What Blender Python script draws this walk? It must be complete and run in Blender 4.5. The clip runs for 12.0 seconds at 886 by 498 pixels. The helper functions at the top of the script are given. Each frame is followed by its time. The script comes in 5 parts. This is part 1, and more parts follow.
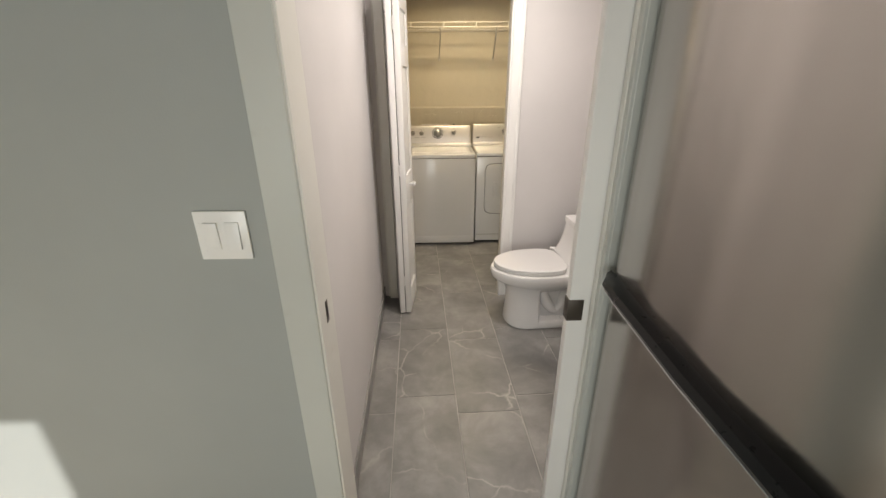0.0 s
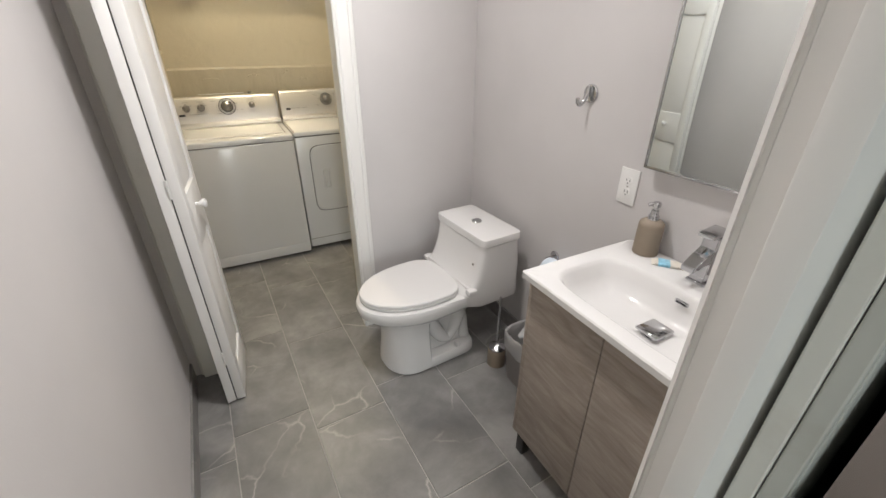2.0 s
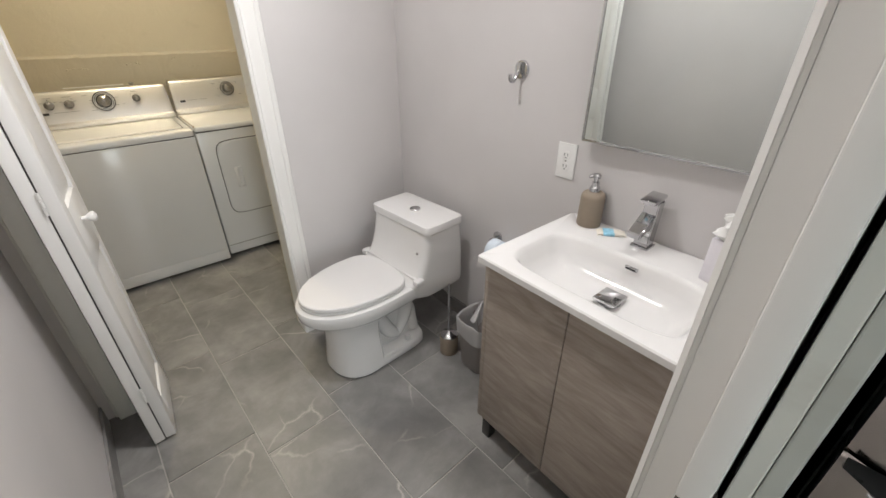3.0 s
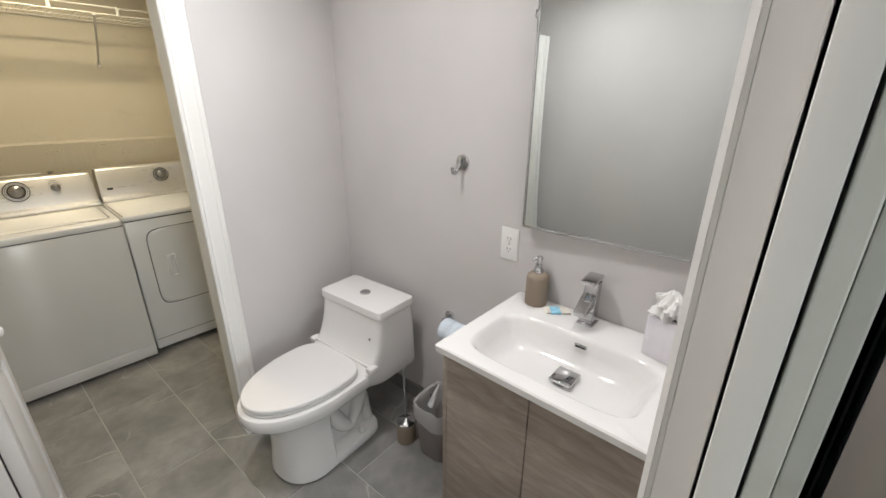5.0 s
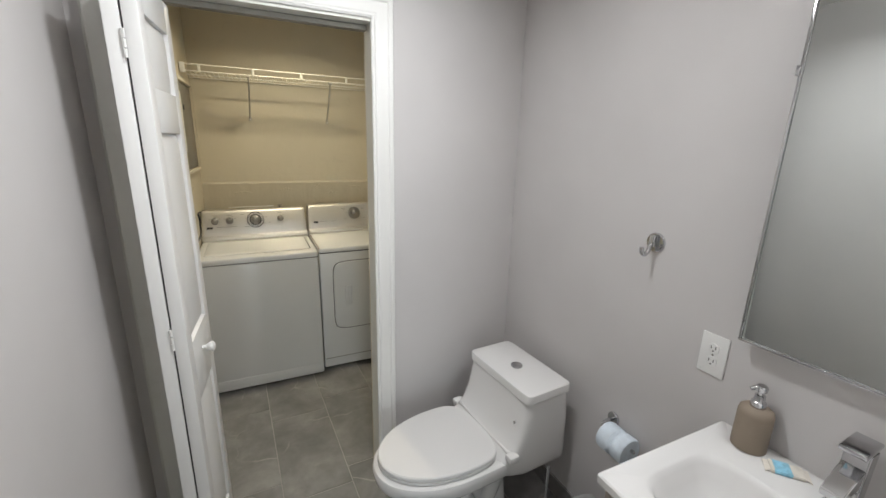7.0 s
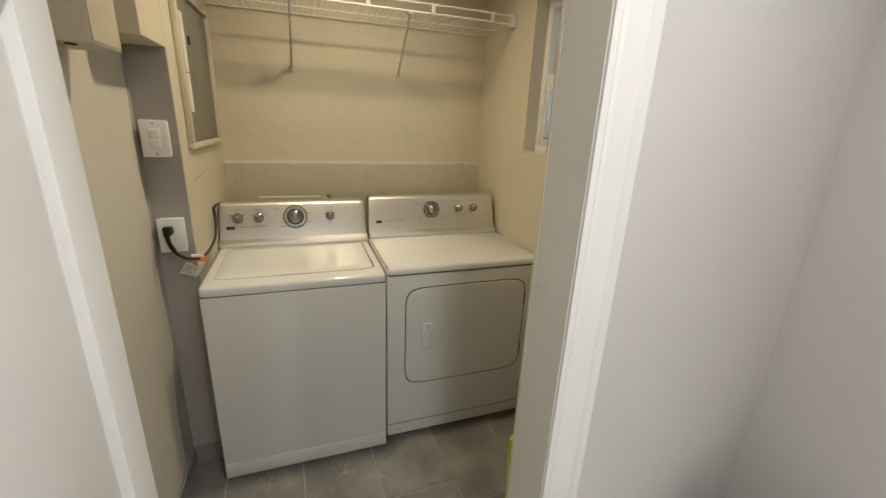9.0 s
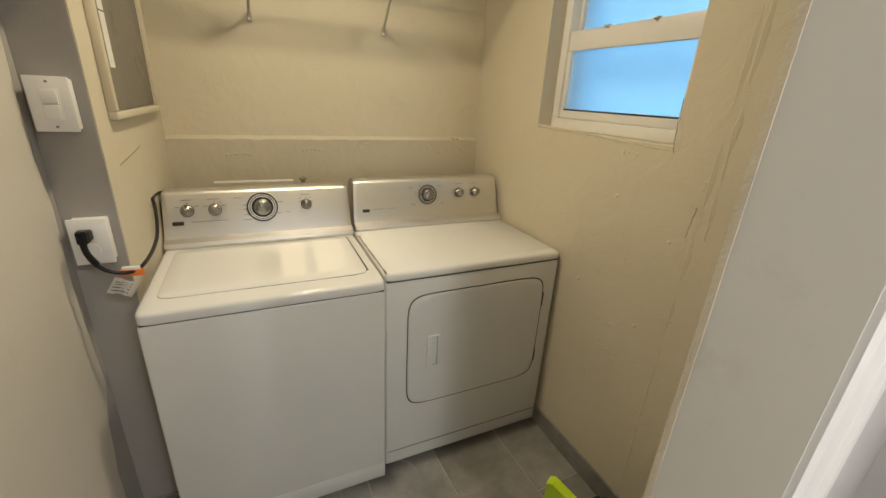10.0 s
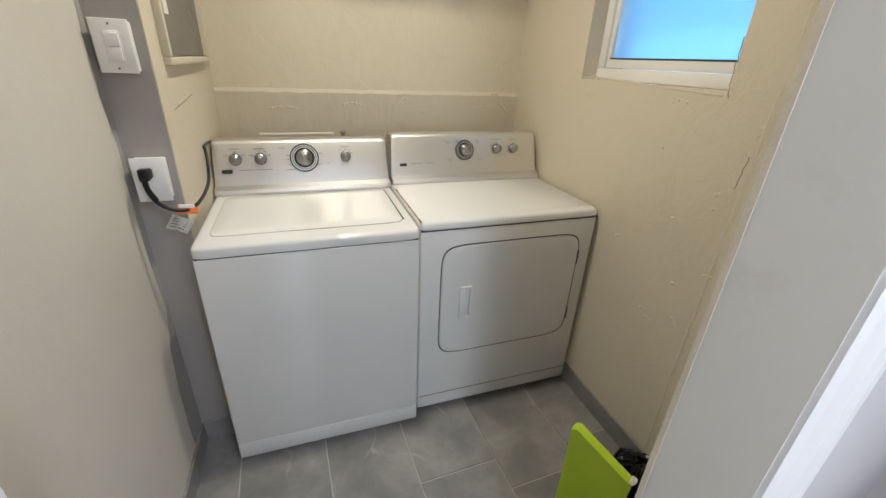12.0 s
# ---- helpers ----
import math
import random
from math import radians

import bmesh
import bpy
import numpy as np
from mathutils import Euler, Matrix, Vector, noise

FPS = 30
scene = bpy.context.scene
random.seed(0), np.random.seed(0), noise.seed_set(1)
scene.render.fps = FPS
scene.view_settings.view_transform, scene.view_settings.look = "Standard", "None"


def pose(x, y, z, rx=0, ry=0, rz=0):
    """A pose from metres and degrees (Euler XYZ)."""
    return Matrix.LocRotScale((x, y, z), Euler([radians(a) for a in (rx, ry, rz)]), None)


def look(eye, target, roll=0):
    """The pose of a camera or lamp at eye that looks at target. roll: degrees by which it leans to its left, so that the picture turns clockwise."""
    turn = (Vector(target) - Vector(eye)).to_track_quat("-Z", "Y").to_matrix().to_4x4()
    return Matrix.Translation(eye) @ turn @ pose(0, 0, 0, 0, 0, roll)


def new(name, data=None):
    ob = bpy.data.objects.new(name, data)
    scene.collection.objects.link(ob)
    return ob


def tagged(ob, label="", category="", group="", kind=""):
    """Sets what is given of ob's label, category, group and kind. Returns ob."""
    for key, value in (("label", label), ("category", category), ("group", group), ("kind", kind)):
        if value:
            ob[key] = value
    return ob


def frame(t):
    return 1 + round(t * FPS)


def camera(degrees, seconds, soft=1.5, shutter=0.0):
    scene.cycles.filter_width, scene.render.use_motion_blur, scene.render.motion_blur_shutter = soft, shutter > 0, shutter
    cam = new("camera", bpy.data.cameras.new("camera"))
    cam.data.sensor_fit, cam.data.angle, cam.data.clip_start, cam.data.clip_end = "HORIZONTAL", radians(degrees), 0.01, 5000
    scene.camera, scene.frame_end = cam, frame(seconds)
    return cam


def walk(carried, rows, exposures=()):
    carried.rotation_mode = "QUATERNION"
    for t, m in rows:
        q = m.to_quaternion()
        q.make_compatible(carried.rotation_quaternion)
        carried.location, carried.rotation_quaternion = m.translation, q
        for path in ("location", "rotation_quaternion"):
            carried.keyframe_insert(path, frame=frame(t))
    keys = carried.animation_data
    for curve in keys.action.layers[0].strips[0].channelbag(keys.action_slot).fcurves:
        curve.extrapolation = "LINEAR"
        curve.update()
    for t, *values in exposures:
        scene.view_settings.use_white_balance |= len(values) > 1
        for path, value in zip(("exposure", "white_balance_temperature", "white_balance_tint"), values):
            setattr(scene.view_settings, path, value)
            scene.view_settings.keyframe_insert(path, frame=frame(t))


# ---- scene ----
cam = camera(95.4, 12.0)
PATH = [
    (0, (0.125, -0.048, 1.46), (0.164, 1.801, 0.699), -0.4),
    (0.5, (0.077, 0.212, 1.462), (0.343, 2.045, 0.707), 0.1),
    (1, (0.008, 0.449, 1.472), (0.479, 2.225, 0.681), 0.5),
    (1.5, (0.059, 0.645, 1.438), (0.697, 2.341, 0.59), 0.3),
    (2, (0.134, 0.799, 1.428), (0.957, 2.368, 0.5), 0.2),
    (2.5, (0.116, 0.869, 1.414), (1.106, 2.299, 0.427), 0.3),
    (4.3, (0.071, 0.912, 1.382), (1.406, 2.103, 0.488), 0.9),
    (4.5, (0.058, 0.913, 1.406), (1.426, 2.110, 0.571), 1.0),
    (5, (0.091, 0.925, 1.476), (1.495, 2.171, 0.786), 0.2),
    (5.5, (0.096, 0.931, 1.53), (1.482, 2.266, 0.985), -0.0),
    (6, (0.109, 0.957, 1.556), (1.359, 2.445, 1.083), -0.3),
    (6.5, (0.119, 0.994, 1.555), (1.159, 2.638, 1.088), 0.4),
    (7, (0.162, 1.071, 1.54), (0.995, 2.818, 1.035), 1.4),
    (7.5, (0.198, 1.266, 1.506), (0.875, 3.068, 0.962), 2.0),
    (7.6, (0.203, 1.334, 1.5), (0.869, 3.135, 0.938), 2.4),
    (9.3, (0.196, 2.253, 1.455), (0.845, 4.042, 0.839), 2.5),
    (9.5, (0.173, 2.341, 1.448), (0.876, 4.104, 0.816), 2.6),
    (10, (0.167, 2.481, 1.434), (0.963, 4.173, 0.723), 3.1),
    (10.5, (0.186, 2.571, 1.381), (1.021, 4.197, 0.569), 3.8),
    (11, (0.203, 2.589, 1.355), (1.023, 4.192, 0.483), 4.0),
    (11.5, (0.186, 2.546, 1.346), (0.945, 4.165, 0.451), 3.7),
    (12, (0.161, 2.439, 1.375), (0.775, 4.142, 0.525), 2.7),
]
EXPOSURE = [(0, 0.14, 7000, 12), (0.5, 0.22, 6850, 12), (1.5, 0.18, 6500, 10), (2.5, 0.18, 6350, 9), (5, 0.17, 6300, 8), (5.5, 0.06, 6300, 8), (6.5, -0.17, 6400, 7), (7, -0.15, 6100, 6), (7.6, -0.15, 6050, 5), (9.3, -0.04, 6600, 7), (10.5, 0.24, 6500, 7), (12, 0.41, 5500, 10)]
walk(cam, [(t, look(eye, target, roll)) for t, eye, target, roll in PATH], EXPOSURE)

# ---- light ----
world = bpy.data.worlds.new("sky")
scene.world = world
world.use_nodes = True
wn = world.node_tree
sky = wn.nodes.new("ShaderNodeTexSky")
sky.sky_type, sky.sun_disc, sky.sun_elevation, sky.sun_rotation = "NISHITA", False, radians(16.7), radians(143)
wn.links.new(sky.outputs[0], wn.nodes["Background"].inputs[0])
wn.nodes["Background"].inputs[1].default_value = 0.12


def lamp(name, kind, m, power, colour, size=0.1):
    data = bpy.data.lights.new(name, kind)
    data.energy, data.color = power, colour
    if kind == "AREA":
        data.shape, data.size = "DISK", size
    elif kind == "POINT":
        data.shadow_soft_size = size
    elif kind == "SUN":
        data.angle = radians(0.5)
    ob = new(name, data)
    ob.matrix_world = m
    return ob


SUN_WAY = Vector((-0.60, 0.8, -0.30)).normalized()
lamp("sun", "SUN", look((0, 0, 0), SUN_WAY), 5.0, (0.97, 0.985, 1.0))
bath_light = lamp("bath_ceiling_lamp", "AREA", look((0.46, 1.94, 2.375), (0.46, 1.94, 0)), 9.8, (1.0, 0.965, 0.945), 0.12)
bath_light.data.spread = radians(152)
lamp("vanity_lamp", "AREA", look((1.16, 1.27, 2.12), (0.0, 1.30, 1.60)), 10.2, (1.0, 0.965, 0.945), 0.12)
laundry_light = lamp("laundry_lamp", "AREA", look((0.43, 3.69, 2.355), (0.43, 3.69, 0)), 10.3, (1.0, 0.84, 0.58), 0.10)
laundry_light.data.spread = radians(152)
day = lamp("kitchen_daylight", "AREA", look((-0.60, -2.26, 1.05), (-0.1, 0.5, 0.9)), 28.5, (0.90, 0.98, 1.0), 1.1)

# ---- materials ----


def ramp(nt, stops):
    r = nt.nodes.new("ShaderNodeValToRGB")
    el = r.color_ramp.elements
    while len(el) < len(stops):
        el.new(0.5)
    for e, (p, c) in zip(el, stops):
        e.position, e.color = p, (*c, 1) if len(c) == 3 else c
    return r


def base(name, rough=0.5, metal=0.0):
    m = bpy.data.materials.new(name)
    m.use_nodes = True
    nt = m.node_tree
    b = nt.nodes["Principled BSDF"]
    b.inputs["Roughness"].default_value, b.inputs["Metallic"].default_value = rough, metal
    return m, nt, b


def coords(nt, scale=(1, 1, 1), rot=(0, 0, 0)):
    tc = nt.nodes.new("ShaderNodeTexCoord")
    mp = nt.nodes.new("ShaderNodeMapping")
    mp.inputs["Scale"].default_value, mp.inputs["Rotation"].default_value = scale, rot
    nt.links.new(tc.outputs["Object"], mp.inputs[0])
    return mp.outputs[0]


def noise_node(nt, vec, scale, detail=4.0, rough=0.55, distort=0.0):
    n = nt.nodes.new("ShaderNodeTexNoise")
    n.inputs["Scale"].default_value, n.inputs["Detail"].default_value = scale, detail
    n.inputs["Roughness"].default_value, n.inputs["Distortion"].default_value = rough, distort
    if vec is not None:
        nt.links.new(vec, n.inputs["Vector"])
    return n.outputs[0]


def mixed(nt, fac, a, b, mode="MIX"):
    x = nt.nodes.new("ShaderNodeMix")
    x.data_type, x.blend_type = "RGBA", mode
    for k, v in ((0, fac), (6, a), (7, b)):
        if isinstance(v, (int, float)):
            x.inputs[k].default_value = v
        elif isinstance(v, tuple):
            x.inputs[k].default_value = (*v, 1)
        else:
            nt.links.new(v, x.inputs[k])
    return x.outputs[2]


def bump(nt, b, height, strength, distance=0.002):
    n = nt.nodes.new("ShaderNodeBump")
    n.inputs["Strength"].default_value, n.inputs["Distance"].default_value = strength, distance
    nt.links.new(height, n.inputs["Height"])
    nt.links.new(n.outputs[0], b.inputs["Normal"])


def surface(name, colour, rough=0.5, metal=0.0, vary=0.06, patch=2.0, grain=60.0, relief=0.1, depth=0.001, stain=None):
    """Paint, plastic or ceramic: broad patches, fine grain, slight relief."""
    m, nt, b = base(name, rough, metal)
    v = coords(nt)
    broad, fine = noise_node(nt, v, patch, 3), noise_node(nt, v, grain, 3)
    lo = tuple(c * (1 - vary) for c in colour)
    hi = tuple(min(1, c * (1 + vary)) for c in colour)
    r = ramp(nt, [(0.3, lo), (0.7, hi)])
    nt.links.new(broad, r.inputs[0])
    out = r.outputs[0]
    if stain:
        s = ramp(nt, [(0.58, (0, 0, 0)), (0.75, (1, 1, 1))])
        nt.links.new(noise_node(nt, v, 5.0, 6, 0.7, 0.4), s.inputs[0])
        out = mixed(nt, s.outputs[0], out, stain)
    nt.links.new(out, b.inputs["Base Color"])
    rr = nt.nodes.new("ShaderNodeMapRange")
    rr.inputs[3].default_value, rr.inputs[4].default_value = max(0.02, rough - 0.08), min(1, rough + 0.08)
    nt.links.new(fine, rr.inputs[0])
    nt.links.new(rr.outputs[0], b.inputs["Roughness"])
    if relief:
        bump(nt, b, fine, relief, depth)
    return m


def plaster(name, colour, old=0.0):
    """Rolled wall paint; old: lumps and patches of old plaster beneath it."""
    m, nt, b = base(name, 0.6)
    v = coords(nt)
    r = ramp(nt, [(0.3, tuple(c * 0.95 for c in colour)), (0.7, tuple(min(1, c * 1.03) for c in colour))])
    nt.links.new(noise_node(nt, v, 1.6, 4), r.inputs[0])
    out = r.outputs[0]
    roll = noise_node(nt, v, 220, 2)
    if old:
        s = ramp(nt, [(0.60, (0, 0, 0)), (0.72, (0.6, 0.6, 0.6))])
        nt.links.new(noise_node(nt, v, 7, 6, 0.7, 0.8), s.inputs[0])
        out = mixed(nt, s.outputs[0], out, tuple(c * 0.86 for c in colour))
        add = nt.nodes.new("ShaderNodeMath")
        add.operation = "MULTIPLY_ADD"
        nt.links.new(noise_node(nt, v, 6, 5, 0.6, 0.6), add.inputs[0])
        add.inputs[1].default_value = 9 * old
        nt.links.new(roll, add.inputs[2])
        roll = add.outputs[0]
    nt.links.new(out, b.inputs["Base Color"])
    bump(nt, b, roll, 0.12 + 0.06 * old, 0.002 + 0.0016 * old)
    return m


def tile_stone(name):
    """Dark grey porcelain with soft clouds and broken pale veins, other on each tile."""
    m, nt, b = base(name, 0.36)
    tc = nt.nodes.new("ShaderNodeTexCoord")
    info = nt.nodes.new("ShaderNodeObjectInfo")
    off = nt.nodes.new("ShaderNodeVectorMath")
    off.operation = "MULTIPLY_ADD"
    cmb = nt.nodes.new("ShaderNodeCombineXYZ")
    for k in range(3):
        nt.links.new(info.outputs["Random"], cmb.inputs[k])
    nt.links.new(cmb.outputs[0], off.inputs[0])
    off.inputs[1].default_value = (17, 31, 9)
    nt.links.new(tc.outputs["Object"], off.inputs[2])
    v = off.outputs[0]
    r = ramp(nt, [(0.28, (0.150, 0.145, 0.140)), (0.48, (0.212, 0.205, 0.197)), (0.70, (0.325, 0.312, 0.296))])
    nt.links.new(noise_node(nt, v, 4.0, 6, 0.62, 0.25), r.inputs[0])
    warp = nt.nodes.new("ShaderNodeTexNoise")
    warp.inputs["Scale"].default_value, warp.inputs["Detail"].default_value = 4.5, 5.0
    nt.links.new(v, warp.inputs["Vector"])
    bent = nt.nodes.new("ShaderNodeVectorMath")
    bent.operation = "MULTIPLY_ADD"
    nt.links.new(warp.outputs["Color"], bent.inputs[0])
    bent.inputs[1].default_value = (0.20, 0.20, 0.20)
    nt.links.new(v, bent.inputs[2])
    cracks = nt.nodes.new("ShaderNodeTexVoronoi")
    cracks.feature = "DISTANCE_TO_EDGE"
    cracks.inputs["Scale"].default_value = 2.6
    nt.links.new(bent.outputs[0], cracks.inputs["Vector"])
    vein = ramp(nt, [(0.0, (1, 1, 1)), (0.006, (0.55, 0.55, 0.55)), (0.018, (0, 0, 0))])
    nt.links.new(cracks.outputs["Distance"], vein.inputs[0])
    gate = ramp(nt, [(0.50, (0, 0, 0)), (0.66, (0.72, 0.72, 0.72))])
    nt.links.new(noise_node(nt, v, 3.5, 2), gate.inputs[0])
    mul = mixed(nt, 1.0, vein.outputs[0], gate.outputs[0], "MULTIPLY")
    nt.links.new(mixed(nt, mul, r.outputs[0], (0.50, 0.465, 0.42)), b.inputs["Base Color"])
    rr = nt.nodes.new("ShaderNodeMapRange")
    rr.inputs[3].default_value, rr.inputs[4].default_value = 0.30, 0.48
    nt.links.new(noise_node(nt, v, 14, 4), rr.inputs[0])
    nt.links.new(rr.outputs[0], b.inputs["Roughness"])
    bump(nt, b, noise_node(nt, v, 60, 3), 0.05)
    return m


def wood_veneer(name):
    m, nt, b = base(name, 0.5)
    v = coords(nt, (1.0, 1.3, 6.5), (0.06, 0, 0))
    g = noise_node(nt, v, 5.0, 5, 0.5, 0.9)
    r = ramp(nt, [(0.28, (0.265, 0.220, 0.182)), (0.5, (0.340, 0.288, 0.245)), (0.74, (0.43, 0.372, 0.322))])
    nt.links.new(g, r.inputs[0])
    fine = noise_node(nt, coords(nt, (2, 4, 160)), 6, 3)
    dark = ramp(nt, [(0.35, (0.86, 0.85, 0.84)), (0.6, (1, 1, 1))])
    nt.links.new(fine, dark.inputs[0])
    nt.links.new(mixed(nt, 1.0, r.outputs[0], dark.outputs[0], "MULTIPLY"), b.inputs["Base Color"])
    bump(nt, b, fine, 0.08)
    return m


def brushed(name, colour, rough, scale):
    m, nt, b = base(name, rough, 1.0)
    v = coords(nt, scale)
    g = noise_node(nt, v, 8, 4)
    r = ramp(nt, [(0.3, tuple(c * 0.94 for c in colour)), (0.7, colour)])
    nt.links.new(g, r.inputs[0])
    nt.links.new(r.outputs[0], b.inputs["Base Color"])
    rr = nt.nodes.new("ShaderNodeMapRange")
    rr.inputs[3].default_value, rr.inputs[4].default_value = rough - 0.07, rough + 0.09
    nt.links.new(g, rr.inputs[0])
    nt.links.new(rr.outputs[0], b.inputs["Roughness"])
    return m


def clear(name, colour, rough, ior=1.45, alpha=1.0):
    m, nt, b = base(name, rough)
    b.inputs["Base Color"].default_value = (*colour, 1)
    b.inputs["Transmission Weight"].default_value, b.inputs["IOR"].default_value = 1.0, ior
    b.inputs["Alpha"].default_value = alpha
    return m


def glow(name, colour, strength):
    m, nt, b = base(name, 0.5)
    b.inputs["Base Color"].default_value = (*colour, 1)
    b.inputs["Emission Color"].default_value, b.inputs["Emission Strength"].default_value = (*colour, 1), strength
    return m


M_BATH = plaster("bath_wall_paint", (0.60, 0.575, 0.565))
M_KITCHEN = plaster("kitchen_wall_paint", (0.330, 0.348, 0.333))
M_CREAM = plaster("laundry_wall_paint", (0.62, 0.56, 0.44), old=1.0)
M_GREYCORNER = plaster("grey_corner_tone", (0.36, 0.34, 0.32), old=0.4)
# cream wall paint with the bathroom's white light put into its colour
M_BATHLITCREAM = plaster("bathlit_wall_paint", (0.60, 0.565, 0.50), old=0.6)
M_LEDGE = plaster("old_foundation_paint", (0.54, 0.49, 0.39), old=1.2)
M_CEIL = plaster("ceiling_paint", (0.78, 0.76, 0.73))
M_TRIM = surface("white_trim_paint", (0.78, 0.765, 0.74), 0.38, vary=0.03, relief=0.06)
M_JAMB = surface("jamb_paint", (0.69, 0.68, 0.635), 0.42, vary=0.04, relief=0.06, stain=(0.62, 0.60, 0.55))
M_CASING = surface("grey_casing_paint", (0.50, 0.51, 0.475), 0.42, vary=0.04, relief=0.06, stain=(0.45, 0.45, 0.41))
M_DOOR = surface("white_door_paint", (0.80, 0.79, 0.775), 0.36, vary=0.03, relief=0.08, grain=90)
M_TILE = tile_stone("grey_stone_tile")
M_GROUT = surface("grout", (0.40, 0.38, 0.35), 0.9, vary=0.15, grain=200, relief=0.4)
M_CERAMIC = surface("white_ceramic", (0.72, 0.705, 0.69), 0.10, vary=0.01, relief=0)
M_SEAT = surface("white_seat_plastic", (0.71, 0.695, 0.68), 0.22, vary=0.01, relief=0)
M_WOOD = wood_veneer("grey_brown_veneer")
M_SEAM = surface("seam_gasket", (0.075, 0.073, 0.07), 0.7)
M_DARK = surface("dark_plinth", (0.035, 0.033, 0.032), 0.5)
M_CHROME = base("chrome", 0.07, 1.0)[0]
M_CHROME.node_tree.nodes["Principled BSDF"].inputs["Base Color"].default_value = (0.56, 0.56, 0.57, 1)
M_MIRROR = base("mirror_glass", 0.015, 1.0)[0]
M_MIRROR.node_tree.nodes["Principled BSDF"].inputs["Base Color"].default_value = (0.70, 0.73, 0.71, 1)
M_ENAMEL = surface("white_enamel", (0.68, 0.68, 0.672), 0.15, vary=0.025, patch=3, relief=0.03, grain=120)
M_CONSOLE = brushed("console_silver", (0.73, 0.715, 0.69), 0.42, (2, 60, 60))
M_STEEL, steel_nt, steel_b = base("stainless_steel", 0.20, 1.0)
steel_r = ramp(steel_nt, [(0.3, (0.37, 0.345, 0.325)), (0.7, (0.45, 0.42, 0.40))])
steel_nt.links.new(noise_node(steel_nt, coords(steel_nt, (1, 3, 0.10)), 3.0, 1), steel_r.inputs[0])
steel_nt.links.new(steel_r.outputs[0], steel_b.inputs["Base Color"])
bump(steel_nt, steel_b, noise_node(steel_nt, coords(steel_nt, (0.3, 1.0, 0.10)), 5.0, 0.0), 1.0, 0.042)
M_BLACK = surface("black_plastic", (0.012, 0.012, 0.013), 0.30, vary=0.1)
M_BLACK.node_tree.nodes["Principled BSDF"].inputs["Specular IOR Level"].default_value = 0.25
M_WHITEPLASTIC = surface("white_plastic", (0.80, 0.79, 0.77), 0.3, vary=0.02, relief=0)
M_TAUPE = surface("taupe_stoneware", (0.255, 0.205, 0.155), 0.65, vary=0.05, relief=0.1)
M_BRONZE = surface("dark_bronze", (0.10, 0.088, 0.076), 0.35, 0.8, relief=0.05)
M_GREYMETAL = surface("grey_panel_metal", (0.25, 0.235, 0.205), 0.5, 0.3, vary=0.1, stain=(0.16, 0.14, 0.11))
M_WIRE = surface("white_coated_wire", (0.78, 0.75, 0.68), 0.4, relief=0)
# bracket coating, greyed so that the shelf's shade is in its colour
M_BRACKET = surface("shaded_coated_rod", (0.50, 0.47, 0.41), 0.4, relief=0)
M_RUST = surface("rusty_grime", (0.16, 0.10, 0.05), 0.8, vary=0.3, patch=40)
M_LIME = surface("lime_plastic", (0.55, 0.76, 0.02), 0.38, vary=0.05, relief=0.03)
M_POLE = surface("white_pole", (0.66, 0.65, 0.63), 0.35, vary=0.04, relief=0)
M_BIN = surface("taupe_bin_plastic", (0.27, 0.245, 0.23), 0.5, vary=0.05)
M_PAPER = surface("paper_wrap", (0.66, 0.73, 0.80), 0.7, vary=0.12, patch=30, relief=0.4, grain=50, depth=0.003)
def thin_paper(m):
    """Lets half of the light through, as thin paper does."""
    nt = m.node_tree
    b = nt.nodes["Principled BSDF"]
    out = nt.nodes["Material Output"]
    tr = nt.nodes.new("ShaderNodeBsdfTranslucent")
    mx = nt.nodes.new("ShaderNodeMixShader")
    tr.inputs[0].default_value = (0.93, 0.92, 0.90, 1)
    mx.inputs[0].default_value = 0.30
    nt.links.new(b.outputs[0], mx.inputs[1])
    nt.links.new(tr.outputs[0], mx.inputs[2])
    nt.links.new(mx.outputs[0], out.inputs[0])
    return m


M_TISSUE = surface("tissue_paper", (0.90, 0.89, 0.87), 0.85, vary=0.02, relief=0.2)
thin_paper(M_TISSUE)
M_BOX = surface("lilac_card", (0.75, 0.72, 0.755), 0.6, vary=0.05, patch=18)
M_BLUE = surface("blue_wrapper", (0.30, 0.60, 0.76), 0.35, vary=0.25, patch=60)
M_CREAMWRAP = surface("cream_wrapper", (0.74, 0.69, 0.61), 0.4, vary=0.1, patch=50)
M_ORANGE = surface("orange_tag", (0.75, 0.20, 0.03), 0.6)
M_INK = surface("grey_ink", (0.16, 0.155, 0.15), 0.6)
M_PRINT = surface("console_print", (0.30, 0.29, 0.275), 0.6)
M_DIALCHROME = brushed("dial_metal", (0.34, 0.33, 0.32), 0.28, (40, 40, 40))
M_BADGE = surface("badge", (0.03, 0.028, 0.028), 0.3)
M_BAG = clear("clear_bag", (0.92, 0.92, 0.92), 0.3, 1.3, 0.5)
M_BAG.node_tree.nodes["Principled BSDF"].inputs["Transmission Weight"].default_value = 0.4
M_FROST = clear("frosted_glass", (0.95, 0.98, 1.0), 0.45)
M_SKY = glow("blue_daylight", (0.20, 0.52, 0.88), 0.72)
M_WOODFLOOR = surface("kitchen_floor_boards", (0.46, 0.42, 0.36), 0.45, vary=0.2, patch=6)

# ---- mesh helpers ----


def mesh_of(name, bm, material, smooth=True):
    bmesh.ops.recalc_face_normals(bm, faces=bm.faces[:])
    me = bpy.data.meshes.new(name)
    bm.to_mesh(me)
    bm.free()
    me.materials.append(material)
    if smooth:
        me.shade_smooth()
        me.set_sharp_from_angle(angle=radians(38))
    return me




